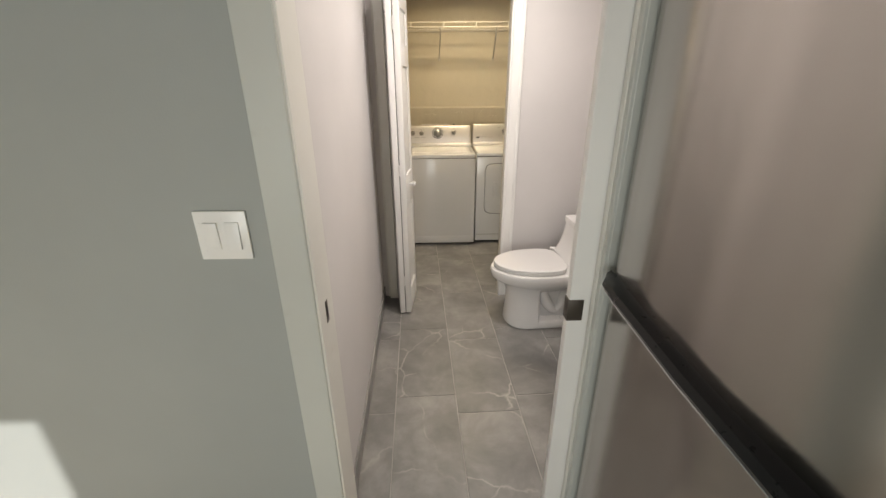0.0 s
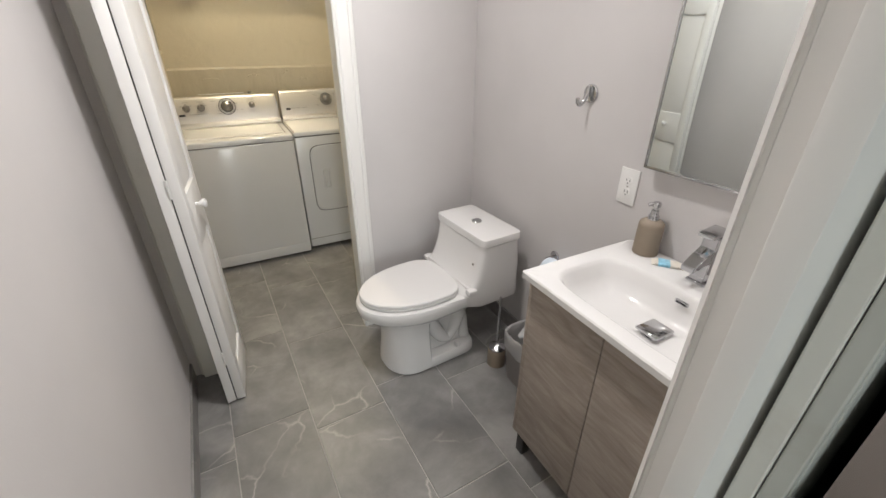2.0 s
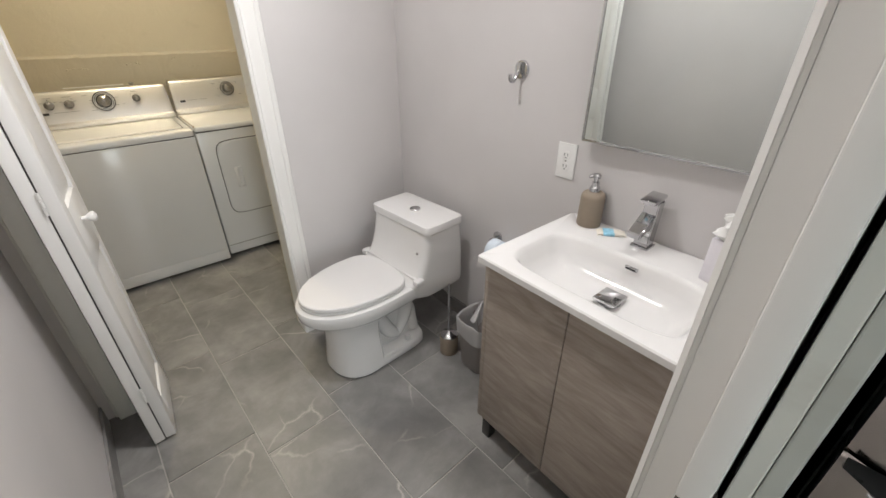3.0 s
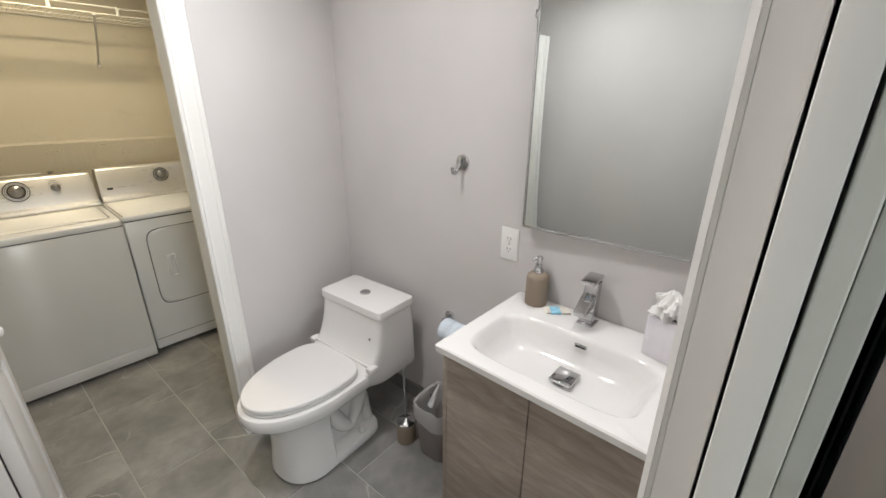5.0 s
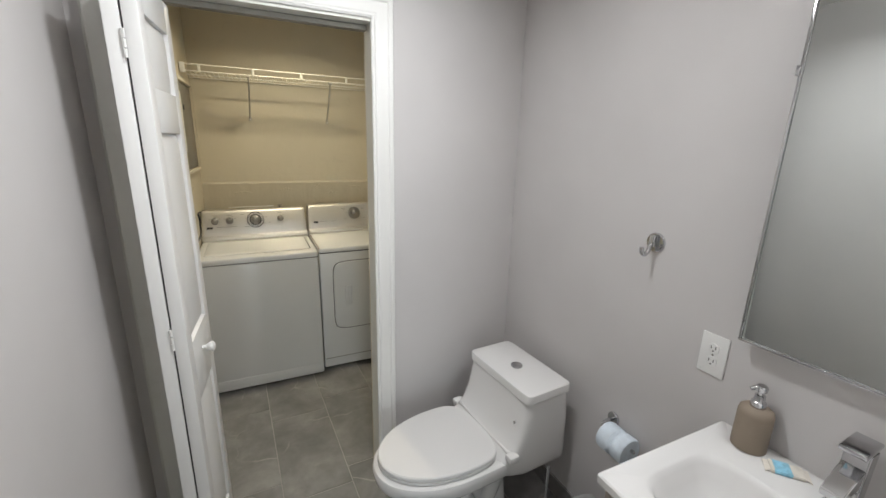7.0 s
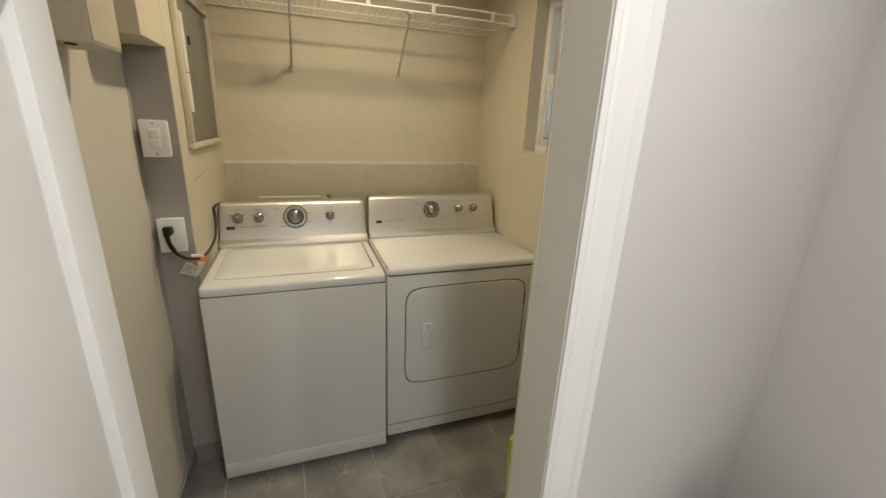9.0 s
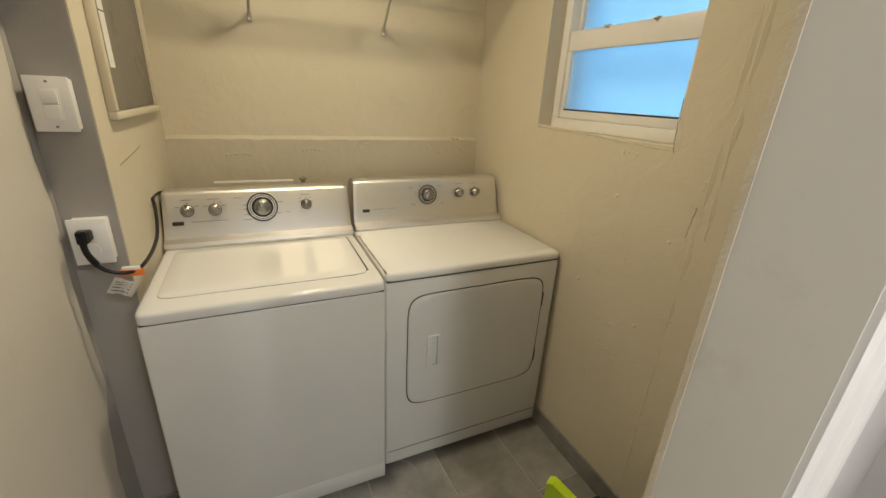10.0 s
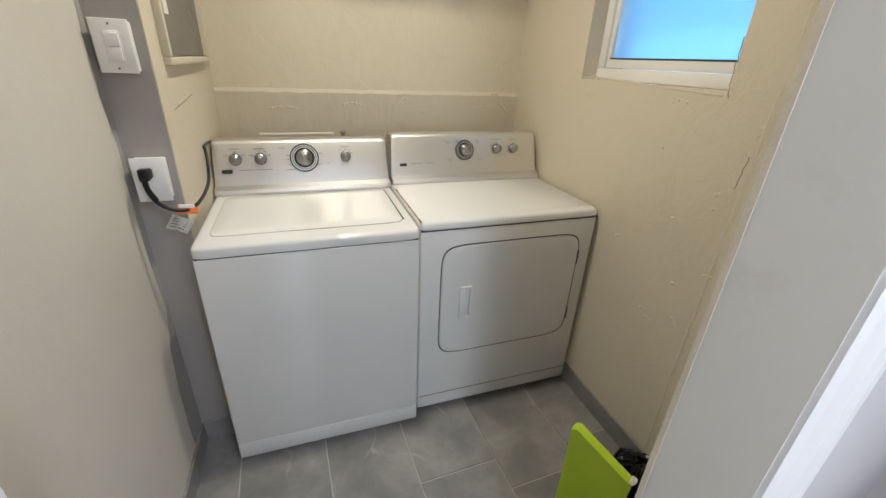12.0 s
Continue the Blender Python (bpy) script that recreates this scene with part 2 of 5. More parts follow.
def part(name, bm, material, parent, label=""):
    """One mesh, given in world metres, under a thing or a part of a thing."""
    ob = new(name, mesh_of(name, bm, material))
    ob.parent = parent
    if parent.type == "EMPTY":
        ob.matrix_parent_inverse = parent.matrix_basis.inverted()
    if label:
        tagged(ob, label=label)
    return ob


def thing(name, label, category, at, group=""):
    e = new(name)
    e.empty_display_size = 0.05
    e.matrix_basis = pose(*at)
    return tagged(e, label, category, group)


def single(name, bm, material, label, category, group=""):
    return tagged(new(name, mesh_of(name, bm, material)), label, category, group)


def setting(name, bm, material, label=""):
    return tagged(new(name, mesh_of(name, bm, material, False)), label, "", "", "structure")


def box(x0, y0, z0, x1, y1, z1, bevel=0.0, seg=2, bm=None, m=None):
    bm = bm or bmesh.new()
    tmp = bmesh.new()
    bmesh.ops.create_cube(tmp, size=1)
    for v in tmp.verts:
        v.co = Vector(((x0 + x1) / 2 + v.co.x * (x1 - x0), (y0 + y1) / 2 + v.co.y * (y1 - y0), (z0 + z1) / 2 + v.co.z * (z1 - z0)))
    if bevel:
        bmesh.ops.bevel(tmp, geom=tmp.edges[:], offset=bevel, segments=seg, affect="EDGES", profile=0.5)
    return merge(bm, tmp, m)


def merge(bm, tmp, m=None):
    if m is not None:
        tmp.transform(m)
    seen = {v: bm.verts.new(v.co) for v in tmp.verts}
    for f in tmp.faces:
        bm.faces.new([seen[v] for v in f.verts])
    tmp.free()
    return bm


def loft(rings, bm=None, cap=True):
    """Skin over closed rings of equal count."""
    bm = bm or bmesh.new()
    vs = [[bm.verts.new(p) for p in r] for r in rings]
    n = len(vs[0])
    for a, b in zip(vs, vs[1:]):
        for i in range(n):
            bm.faces.new((a[i], a[(i + 1) % n], b[(i + 1) % n], b[i]))
    if cap:
        bm.faces.new(vs[0][::-1])
        bm.faces.new(vs[-1])
    return bm


def oval(cx, cy, z, hx, hy, power=2.0, n=40, front=None):
    """A superellipse; front: its half-length towards -x where that differs."""
    out = []
    for i in range(n):
        a = 2 * math.pi * i / n
        c, s = math.cos(a), math.sin(a)
        x = math.copysign(abs(c) ** (2 / power), c)
        y = math.copysign(abs(s) ** (2 / power), s)
        out.append(Vector((cx + x * (hx if x > 0 or front is None else front), cy + y * hy, z)))
    return out


def egg(cx, cy, z, back, front, hy, n=56):
    """A seat-shaped oval: blunt towards +x, round towards -x."""
    out = []
    for i in range(n):
        c, s = math.cos(2 * math.pi * i / n), math.sin(2 * math.pi * i / n)
        p = 3.2 if c > 0 else 2.04
        out.append(Vector((cx + math.copysign(abs(c) ** (2 / p), c) * (back if c > 0 else front), cy + math.copysign(abs(s) ** (2 / p), s) * hy, z)))
    return out


def lathe(profile, at, seg=28, bm=None, m=None):
    """profile: (radius, height) pairs, turned about z."""
    tmp = loft([[Vector((r * math.cos(2 * math.pi * i / seg), r * math.sin(2 * math.pi * i / seg), h)) for i in range(seg)] for r, h in profile])
    bm = bm or bmesh.new()
    return merge(bm, tmp, Matrix.Translation(at) @ (m or Matrix.Identity(4)))


def tube(points, r, seg=8, bm=None):
    bm = bm or bmesh.new()
    pts = [Vector(p) for p in points]
    rings, up = [], None
    for i, p in enumerate(pts):
        d = (pts[min(i + 1, len(pts) - 1)] - pts[max(i - 1, 0)]).normalized()
        up = d.orthogonal().normalized() if up is None else (up - d * up.dot(d)).normalized()
        side = d.cross(up)
        ri = r(i) if callable(r) else r
        rings.append([p + ri * (math.cos(2 * math.pi * k / seg) * up + math.sin(2 * math.pi * k / seg) * side) for k in range(seg)])
    return loft(rings, bm)


def curve_points(pts, steps=8):
    """A smooth line through points (Catmull-Rom)."""
    p = [Vector(q) for q in pts]
    p = [2 * p[0] - p[1], *p, 2 * p[-1] - p[-2]]
    out = []
    for i in range(1, len(p) - 2):
        for k in range(steps):
            t = k / steps
            out.append(0.5 * (2 * p[i] + (p[i + 1] - p[i - 1]) * t + (2 * p[i - 1] - 5 * p[i] + 4 * p[i + 1] - p[i + 2]) * t * t + (3 * p[i] - p[i - 1] - 3 * p[i + 1] + p[i + 2]) * t ** 3))
    return out + [p[-2]]


def prism(outline, z0, z1, bm=None):
    bm = bm or bmesh.new()
    return loft([[Vector((x, y, z0)) for x, y in outline], [Vector((x, y, z1)) for x, y in outline]], bm)


# Places of the rooms
CEIL_Z = 2.37
LEFT_Y0, LEFT_Y1 = 0.972, 2.598     # bathroom's left wall runs a little askew
RIGHT_X, LAUNDRY_X = 1.30, 1.256
BACK_Y = 4.456
FRONT0, FRONT1 = 0.87, 0.972        # wall between kitchen and bathroom
PART0, PART1 = 2.598, 2.700          # wall between bathroom and laundry


def left_x(y):
    return -0.205 - 0.034 * (y - 1.2)


# ---- structure ----
FAR = 3.2
# wall between kitchen and bathroom, split on one side for the pocket door
setting("wall_front_left", box(-2.3, FRONT0, 0, -0.195, FRONT1, 2.45), M_KITCHEN, "grey painted wall beside the bathroom doorway")
setting("wall_front_right_kitchen", box(0.560, FRONT0, 0, 1.5, 0.8938, 2.45), M_KITCHEN)
setting("wall_front_right_bath", box(0.560, 0.9371, 0, 1.5, FRONT1, 2.45), M_BATH)
setting("wall_front_pocket_end", box(1.44, 0.8940, 0, 1.5, 0.9369, 2.45), M_BATH)
setting("wall_front_head", box(-0.1948, FRONT0, 2.03, 0.5598, FRONT1, 2.45), M_BATH)
# bathroom and laundry shells
setting("wall_bath_left", prism([(left_x(LEFT_Y0) - 0.15, FRONT1 + 0.0004), (left_x(LEFT_Y0), FRONT1 + 0.0004), (left_x(PART0), PART0 - 0.0004), (left_x(LEFT_Y0) - 0.15, PART0 - 0.0004)], 0, 2.45), M_BATH, "pale grey painted bathroom wall")
setting("wall_bath_right", box(RIGHT_X, FRONT1 + 0.0004, 0, 1.45, PART1, 2.45), M_BATH, "pale grey painted bathroom wall behind vanity and toilet")
setting("wall_partition_right", prism([(0.600, PART0), (RIGHT_X - 0.0004, PART0 + 0.080), (RIGHT_X - 0.0004, PART1), (0.607, PART1)], 0, 2.45), M_BATH)
setting("wall_partition_head", box(-0.2198, PART0, 1.957, 0.5998, PART1, 2.45), M_BATH)
setting("wall_partition_left", box(-0.5, PART0, 0, -0.22, PART1, 2.45), M_BATH)
setting("laundry_skin_right", box(0.607, PART1 + 0.0005, 0, LAUNDRY_X, PART1 + 0.012, CEIL_Z), M_CREAM)
setting("laundry_skin_left", box(-0.305, PART1 + 0.0005, 0, -0.22, PART1 + 0.012, CEIL_Z), M_CREAM)
setting("laundry_skin_head", box(-0.2198, PART1 + 0.0005, 1.957, 0.6068, PART1 + 0.012, CEIL_Z), M_CREAM)
setting("wall_laundry_left", box(-0.5, PART1 + 0.0006, 0, -0.305, 3.775, 2.45), M_BATHLITCREAM, "cream rough plaster wall of the laundry, greyed for the bathroom's light")
CH0, CH1 = Vector((-0.185, 3.775, 0)), Vector((-0.160, BACK_Y, 0))
setting("wall_laundry_chase", prism([(-0.5, 3.7753), (CH0.x, 3.7753), (CH1.x, BACK_Y), (-0.5, BACK_Y)], 0, 2.45), M_CREAM, "boxed-out cream wall with the fuse panel")
# the shade on this face is put into its darker grey
setting("wall_laundry_chase_face", box(-0.3045, 3.770, 0, CH0.x - 0.002, 3.7748, 1.6545), M_GREYCORNER, "narrow wall face with its shade put into the grey colour")
setting("wall_laundry_back", box(-0.5, BACK_Y + 0.0004, 1.230, 1.45, 4.6, 2.45), M_CREAM, "cream painted back wall of the laundry")
low = bmesh.new()
N = 60
rows = []
for k, (dy, dz) in enumerate(((0.0, 0.0), (0.0, 1.217), (0.012, 1.232), (0.05, 1.234))):
    rows.append([low.verts.new((CH1.x - 0.01 + (LAUNDRY_X + 0.01 - CH1.x + 0.01) * i / N, BACK_Y - 0.012 + dy + (0.003 * noise.noise((i * 0.3, k, 0)) if k else 0), dz + (0.004 * noise.noise((i * 0.45, 7 + k, 1)) if k else 0))) for i in range(N + 1)])
for a, b in zip(rows, rows[1:]):
    for i in range(N):
        low.faces.new((a[i], a[i + 1], b[i + 1], b[i]))
setting("wall_laundry_back_low", low, M_LEDGE, "uneven older foundation wall with a small ledge")
setting("wall_laundry_back_fill", box(-0.5, BACK_Y + 0.02, 0, 1.45, 4.6, 1.2295), M_LEDGE)
WY0, WY1, WZ0, WZ1 = 3.288, 3.928, 1.330, 2.01
wr = box(LAUNDRY_X, PART1 + 0.0004, 0, 1.45, WY0, 2.45)
box(LAUNDRY_X, WY1, 0, 1.45, BACK_Y, 2.45, bm=wr)
box(LAUNDRY_X, WY0, 0, 1.45, WY1, WZ0, bm=wr)
box(LAUNDRY_X, WY0, WZ1, 1.45, WY1, 2.45, bm=wr)
setting("wall_laundry_right", wr, M_CREAM, "cream painted rough plaster wall with a window")
setting("ceiling_bath", box(-0.5, FRONT1, 2.40, 1.45, PART1, 2.46), M_CEIL)
setting("ceiling_laundry", box(-0.5, PART1 + 0.001, CEIL_Z, 1.45, 4.6, 2.46), M_CEIL)
# kitchen that the walk starts in
setting("ceiling_kitchen", box(-2.3, -2.3, 2.45, 1.5, FRONT1 - 0.001, 2.52), M_CEIL)
setting("floor_kitchen", box(-2.3, -2.3, -0.05, 1.5, FRONT0 - 0.003, -0.004), M_WOODFLOOR)
setting("wall_kitchen_left", box(-2.42, -2.42, 0, -2.301, FRONT1, 2.52), M_KITCHEN)
setting("wall_kitchen_right", box(1.501, -2.42, 0, 1.62, FRONT1, 2.52), M_KITCHEN)
# unseen openings, added to let the low sun fall on the wall beside the doorway
kz1 = 0.64 + 1.1513
doors = ((-1.2056, -0.0056), (0.1375, 1.4275))
kw = box(1.4275, -2.42, 0, 1.5, -2.301, 2.52)
box(-0.0056, -2.42, 0, 0.1375, -2.301, 2.52, bm=kw)
box(-2.3, -2.42, 0, -1.2056, -2.301, 2.52, bm=kw)
for xa, xb in doors:
    box(xa, -2.42, 0, xb, -2.301, 0.06, bm=kw)
    box(xa, -2.42, kz1, xb, -2.301, 2.52, bm=kw)
setting("wall_kitchen_back", kw, M_KITCHEN)
setting("ground", box(-40, -60, -0.5, 40, 40, -0.3), M_GROUT)

# floor under the tiles
setting("floor", box(-0.5, FRONT0 - 0.002, -0.05, 1.45, BACK_Y + 0.05, -0.0025), M_GROUT, "floor of dark grey stone-look tiles")

# baseboards of dark tile
def skirting(name, a, b, inward, h=0.088):
    """A strip of tile along the wall from a to b, 9 mm thick."""
    a, b = Vector((*a, 0)), Vector((*b, 0))
    n = Vector((*inward, 0)).normalized() * 0.009
    bm = loft([[a, b, b + n, a + n], [a + Vector((0, 0, h)), b + Vector((0, 0, h)), b + n + Vector((0, 0, h - 0.001)), a + n + Vector((0, 0, h - 0.001))]])
    return setting(name, bm, M_TILE, "dark grey tile baseboard")


skirting("baseboard", (left_x(1.0) + 0.0005, 1.0), (left_x(2.585) + 0.0005, 2.585), (1, 0.03))
skirting("baseboard", (RIGHT_X - 0.0005, 1.62), (RIGHT_X - 0.0005, 2.665), (-1, 0))
skirting("baseboard", (0.668, 2.605), (RIGHT_X - 0.01, 2.676), (0, -1))
skirting("baseboard", (LAUNDRY_X - 0.0005, 2.74), (LAUNDRY_X - 0.0005, BACK_Y - 0.02), (-1, 0))
skirting("baseboard", (-0.3045, 2.74), (-0.3045, 3.760), (1, 0))
skirting("baseboard", (-0.295, 3.7695), (-0.187, 3.7695), (0, -1))


# ---- doorway trim ----
kit = box(-0.266, 0.850, 0, -0.181, 0.8698, 2.115, 0.003)
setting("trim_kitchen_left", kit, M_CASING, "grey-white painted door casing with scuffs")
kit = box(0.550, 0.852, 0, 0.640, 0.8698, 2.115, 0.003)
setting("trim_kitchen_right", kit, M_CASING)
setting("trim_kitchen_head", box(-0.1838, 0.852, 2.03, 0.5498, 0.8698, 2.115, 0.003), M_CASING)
jl = box(-0.1948, 0.8575, 0, -0.175, 0.986, 2.03, 0.002)
setting("jamb_left", jl, M_JAMB, "painted door jamb with a strike slot")
box_strike = box(-0.1755, 0.910, 0.850, -0.1735, 0.930, 0.914, 0.0008)
strike = single("strike_plate", box_strike, M_BRONZE, "small dark metal strike plate in the door jamb", "strike plate")
part_slot = box(-0.174, 0.916, 0.861, -0.1727, 0.924, 0.902)
ps = new("slot", mesh_of("slot", part_slot, M_BLACK))
ps.parent = strike
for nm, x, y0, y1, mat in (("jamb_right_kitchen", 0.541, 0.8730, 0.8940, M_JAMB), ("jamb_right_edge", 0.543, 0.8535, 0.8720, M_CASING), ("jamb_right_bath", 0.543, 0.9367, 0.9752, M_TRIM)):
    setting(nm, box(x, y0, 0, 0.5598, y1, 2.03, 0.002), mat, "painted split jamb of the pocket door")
setting("jamb_head", box(-0.1778, 0.8535, 2.012, 0.5408, 0.984, 2.0298, 0.002), M_JAMB)
bt = prism([(0.545, 0.9756), (0.545, 0.9808), (0.541, 0.9812), (0.5475, 0.9890), (0.560, 0.9895), (0.617, 0.9850), (0.617, 0.9725), (0.5602, 0.9725), (0.5602, 0.9756)], 0, 2.10)
setting("trim_bath_right", bt, M_TRIM, "white painted moulded door trim")

pocket = thing("pocket_door", "grey-white pocket door almost fully slid into its wall slot", "door", (0.9, 0.92, 0))
part("slab", box(0.487, 0.9015, 0.012, 1.38, 0.9320, 2.005, 0.003, 2), M_TRIM, pocket)
latch = part("edge_lock", box(0.4840, 0.9025, 0.850, 0.4930, 0.9305, 0.914, 0.001), M_BRONZE, pocket, "dark bronze lock plate on the door's edge")
part("side_plate", box(0.4842, 0.8985, 0.850, 0.5270, 0.9023, 0.914, 0.0012), M_BRONZE, latch)

# laundry doorway
def moulded(x0, x1, z0, z1, y, flip=False):
    """Upright casing with a stepped profile, thick at its outer side."""
    w = x1 - x0
    prof = [(0, 0), (0, 0.010), (0.1, 0.014), (0.18, 0.010), (0.26, 0.0125), (0.72, 0.016), (0.78, 0.021), (0.95, 0.022), (1, 0.017), (1, 0)]
    if flip:
        prof = [(1 - u, d) for u, d in prof][::-1]
    return loft([[Vector((x0 + u * w, y - d, z0)) for u, d in prof], [Vector((x0 + u * w, y - d, z1 + (u if not flip else 1 - u) * 0.073)) for u, d in prof]])


side = moulded(0.588, 0.668, 0, 1.957, PART0 - 0.0005)
for v in side.verts:
    v.co.y += 0.114 * (v.co.x - 0.600)
setting("trim_laundry_right", side, M_TRIM, "white moulded casing round the laundry doorway")
w = 0.073
prof = [(0, 0), (0, 0.010), (0.1, 0.014), (0.18, 0.010), (0.26, 0.0125), (0.72, 0.016), (0.78, 0.021), (0.95, 0.022), (1, 0.017), (1, 0)]
setting("trim_laundry_head", loft([[Vector((-0.235, PART0 - 0.0007 - d, 1.957 + u * w)) for u, d in prof], [Vector((0.588 + u * 0.080, PART0 - 0.0007 - d + 0.114 * (u * 0.080 - 0.012), 1.957 + u * w)) for u, d in prof]]), M_TRIM, "white moulded door casing")
setting("jamb_laundry_right", prism([(0.5865, PART0 - 0.006), (0.5996, PART0 - 0.006), (0.6066, PART1 + 0.014), (0.594, PART1 + 0.014)], 0, 1.957), M_JAMB, "worn cream painted jamb")
setting("jamb_paint_edge", prism([(0.5925, PART1 + 0.006), (0.5930, PART1 + 0.0148), (0.6066, PART1 + 0.0148), (0.6066, PART1 + 0.0143), (0.5945, PART1 + 0.0143), (0.5940, PART1 + 0.006)], 0, 1.957), M_CREAM, "cream wall paint lapped over the jamb's edge")
setting("jamb_laundry_left", box(-0.219, PART0 - 0.008, 0, -0.208, PART1 + 0.014, 1.957, 0.001), M_JAMB)
setting("door_stop_laundry", box(-0.2078, PART0 - 0.032, 0, -0.152, PART0 - 0.0085, 1.945, 0.002), M_JAMB, "door stop strip on the laundry jamb")
setting("jamb_laundry_head", box(-0.2078, PART0 - 0.006, 1.946, 0.5863, PART1 + 0.014, 1.9568, 0.001), M_JAMB)
setting("door_track", box(-0.2, PART0 + 0.045, 1.927, 0.585, PART0 + 0.076, 1.9458, 0.002), M_GREYMETAL, "metal track of the bifold door")


# ---- bifold door ----
def leaf(parent, m, width):
    h0, h1, th = 0.014, 1.922, 0.034
    st = 0.052
    zs = ((0.17, 0.738), (0.942, 1.550), (1.662, 1.832))
    core = box(-th * 0.62, 0.02, h0 + 0.05, -th * 0.38, width - 0.02, h1 - 0.05, m=m)
    body = part("leaf", core, M_DOOR, parent, "white six-panel bifold leaf")
    for y0, y1 in ((0, st), (width - st, width)):
        part("stile", box(-th, y0, h0, 0, y1, h1, 0.0025, m=m), M_DOOR, body)
    edges = [h0, *[z for p in zs for z in p], h1]
    for z0, z1 in zip(edges[::2], edges[1::2]):
        part("rail", box(-th + 0.0003, st - 0.001, z0, -0.0003, width - st + 0.001, z1, 0.0025, m=m), M_DOOR, body)
    for z0, z1 in zs:
        for out in (0, 1):
            x0 = -th * 0.38 if not out else -th * 0.62
            x1 = -0.002 if not out else -th + 0.002
            y0, y1 = st + 0.006, width - st - 0.006
            c = 0.030
            ring = lambda x, i: [Vector((x, y0 + i, z0 + 0.006 + i)), Vector((x, y1 - i, z0 + 0.006 + i)), Vector((x, y1 - i, z1 - 0.006 - i)), Vector((x, y0 + i, z1 - 0.006 - i))]
            bm = loft([ring(x0, 0), ring(x0 + (x1 - x0) * 0.15, 0), ring(x1, c)])
            bm.transform(m)
            part("panel", bm, M_DOOR, body)
    return body


bifold = thing("bifold_door", "white panelled bifold door folded open against the doorway", "door", (-0.1, 2.5, 0))
MB = pose(-0.0440, 2.337, 0, 0, 0, -4.2)
MA = pose(-0.0815, 2.338, 0, 0, 0, 8.2)
for hang in (MB, MA):
    leaf(bifold, hang, 0.324)
# dark strip added as the shade in the gap between the leaves
part("gap_shade", box(-0.0813, 2.342, 0.016, -0.0783, 2.348, 1.920), M_DARK, bifold, "dark strip standing in for the shade between the folded leaves")
knob = lathe([(0.007, 0), (0.007, 0.012), (0.012, 0.018), (0.0165, 0.026), (0.016, 0.033), (0.009, 0.038), (0.001, 0.039)], (0, 0, 0), 20)
knob.transform(MB @ pose(0, 0.165, 0.868, 0, 90, 0))
part("knob", knob, M_DOOR, bifold, "small round white knob")
for z in (0.22, 0.95, 1.72):
    hg = bmesh.new()
    for k in range(3):
        merge(hg, tube([(0, 0, z + 0.022 * k), (0, 0, z + 0.022 * k + 0.020)], 0.004, 8), Matrix.Translation((-0.0798, 2.334, 0)))
    part("hinge", hg, M_WHITEPLASTIC, bifold, "small painted butt hinge")


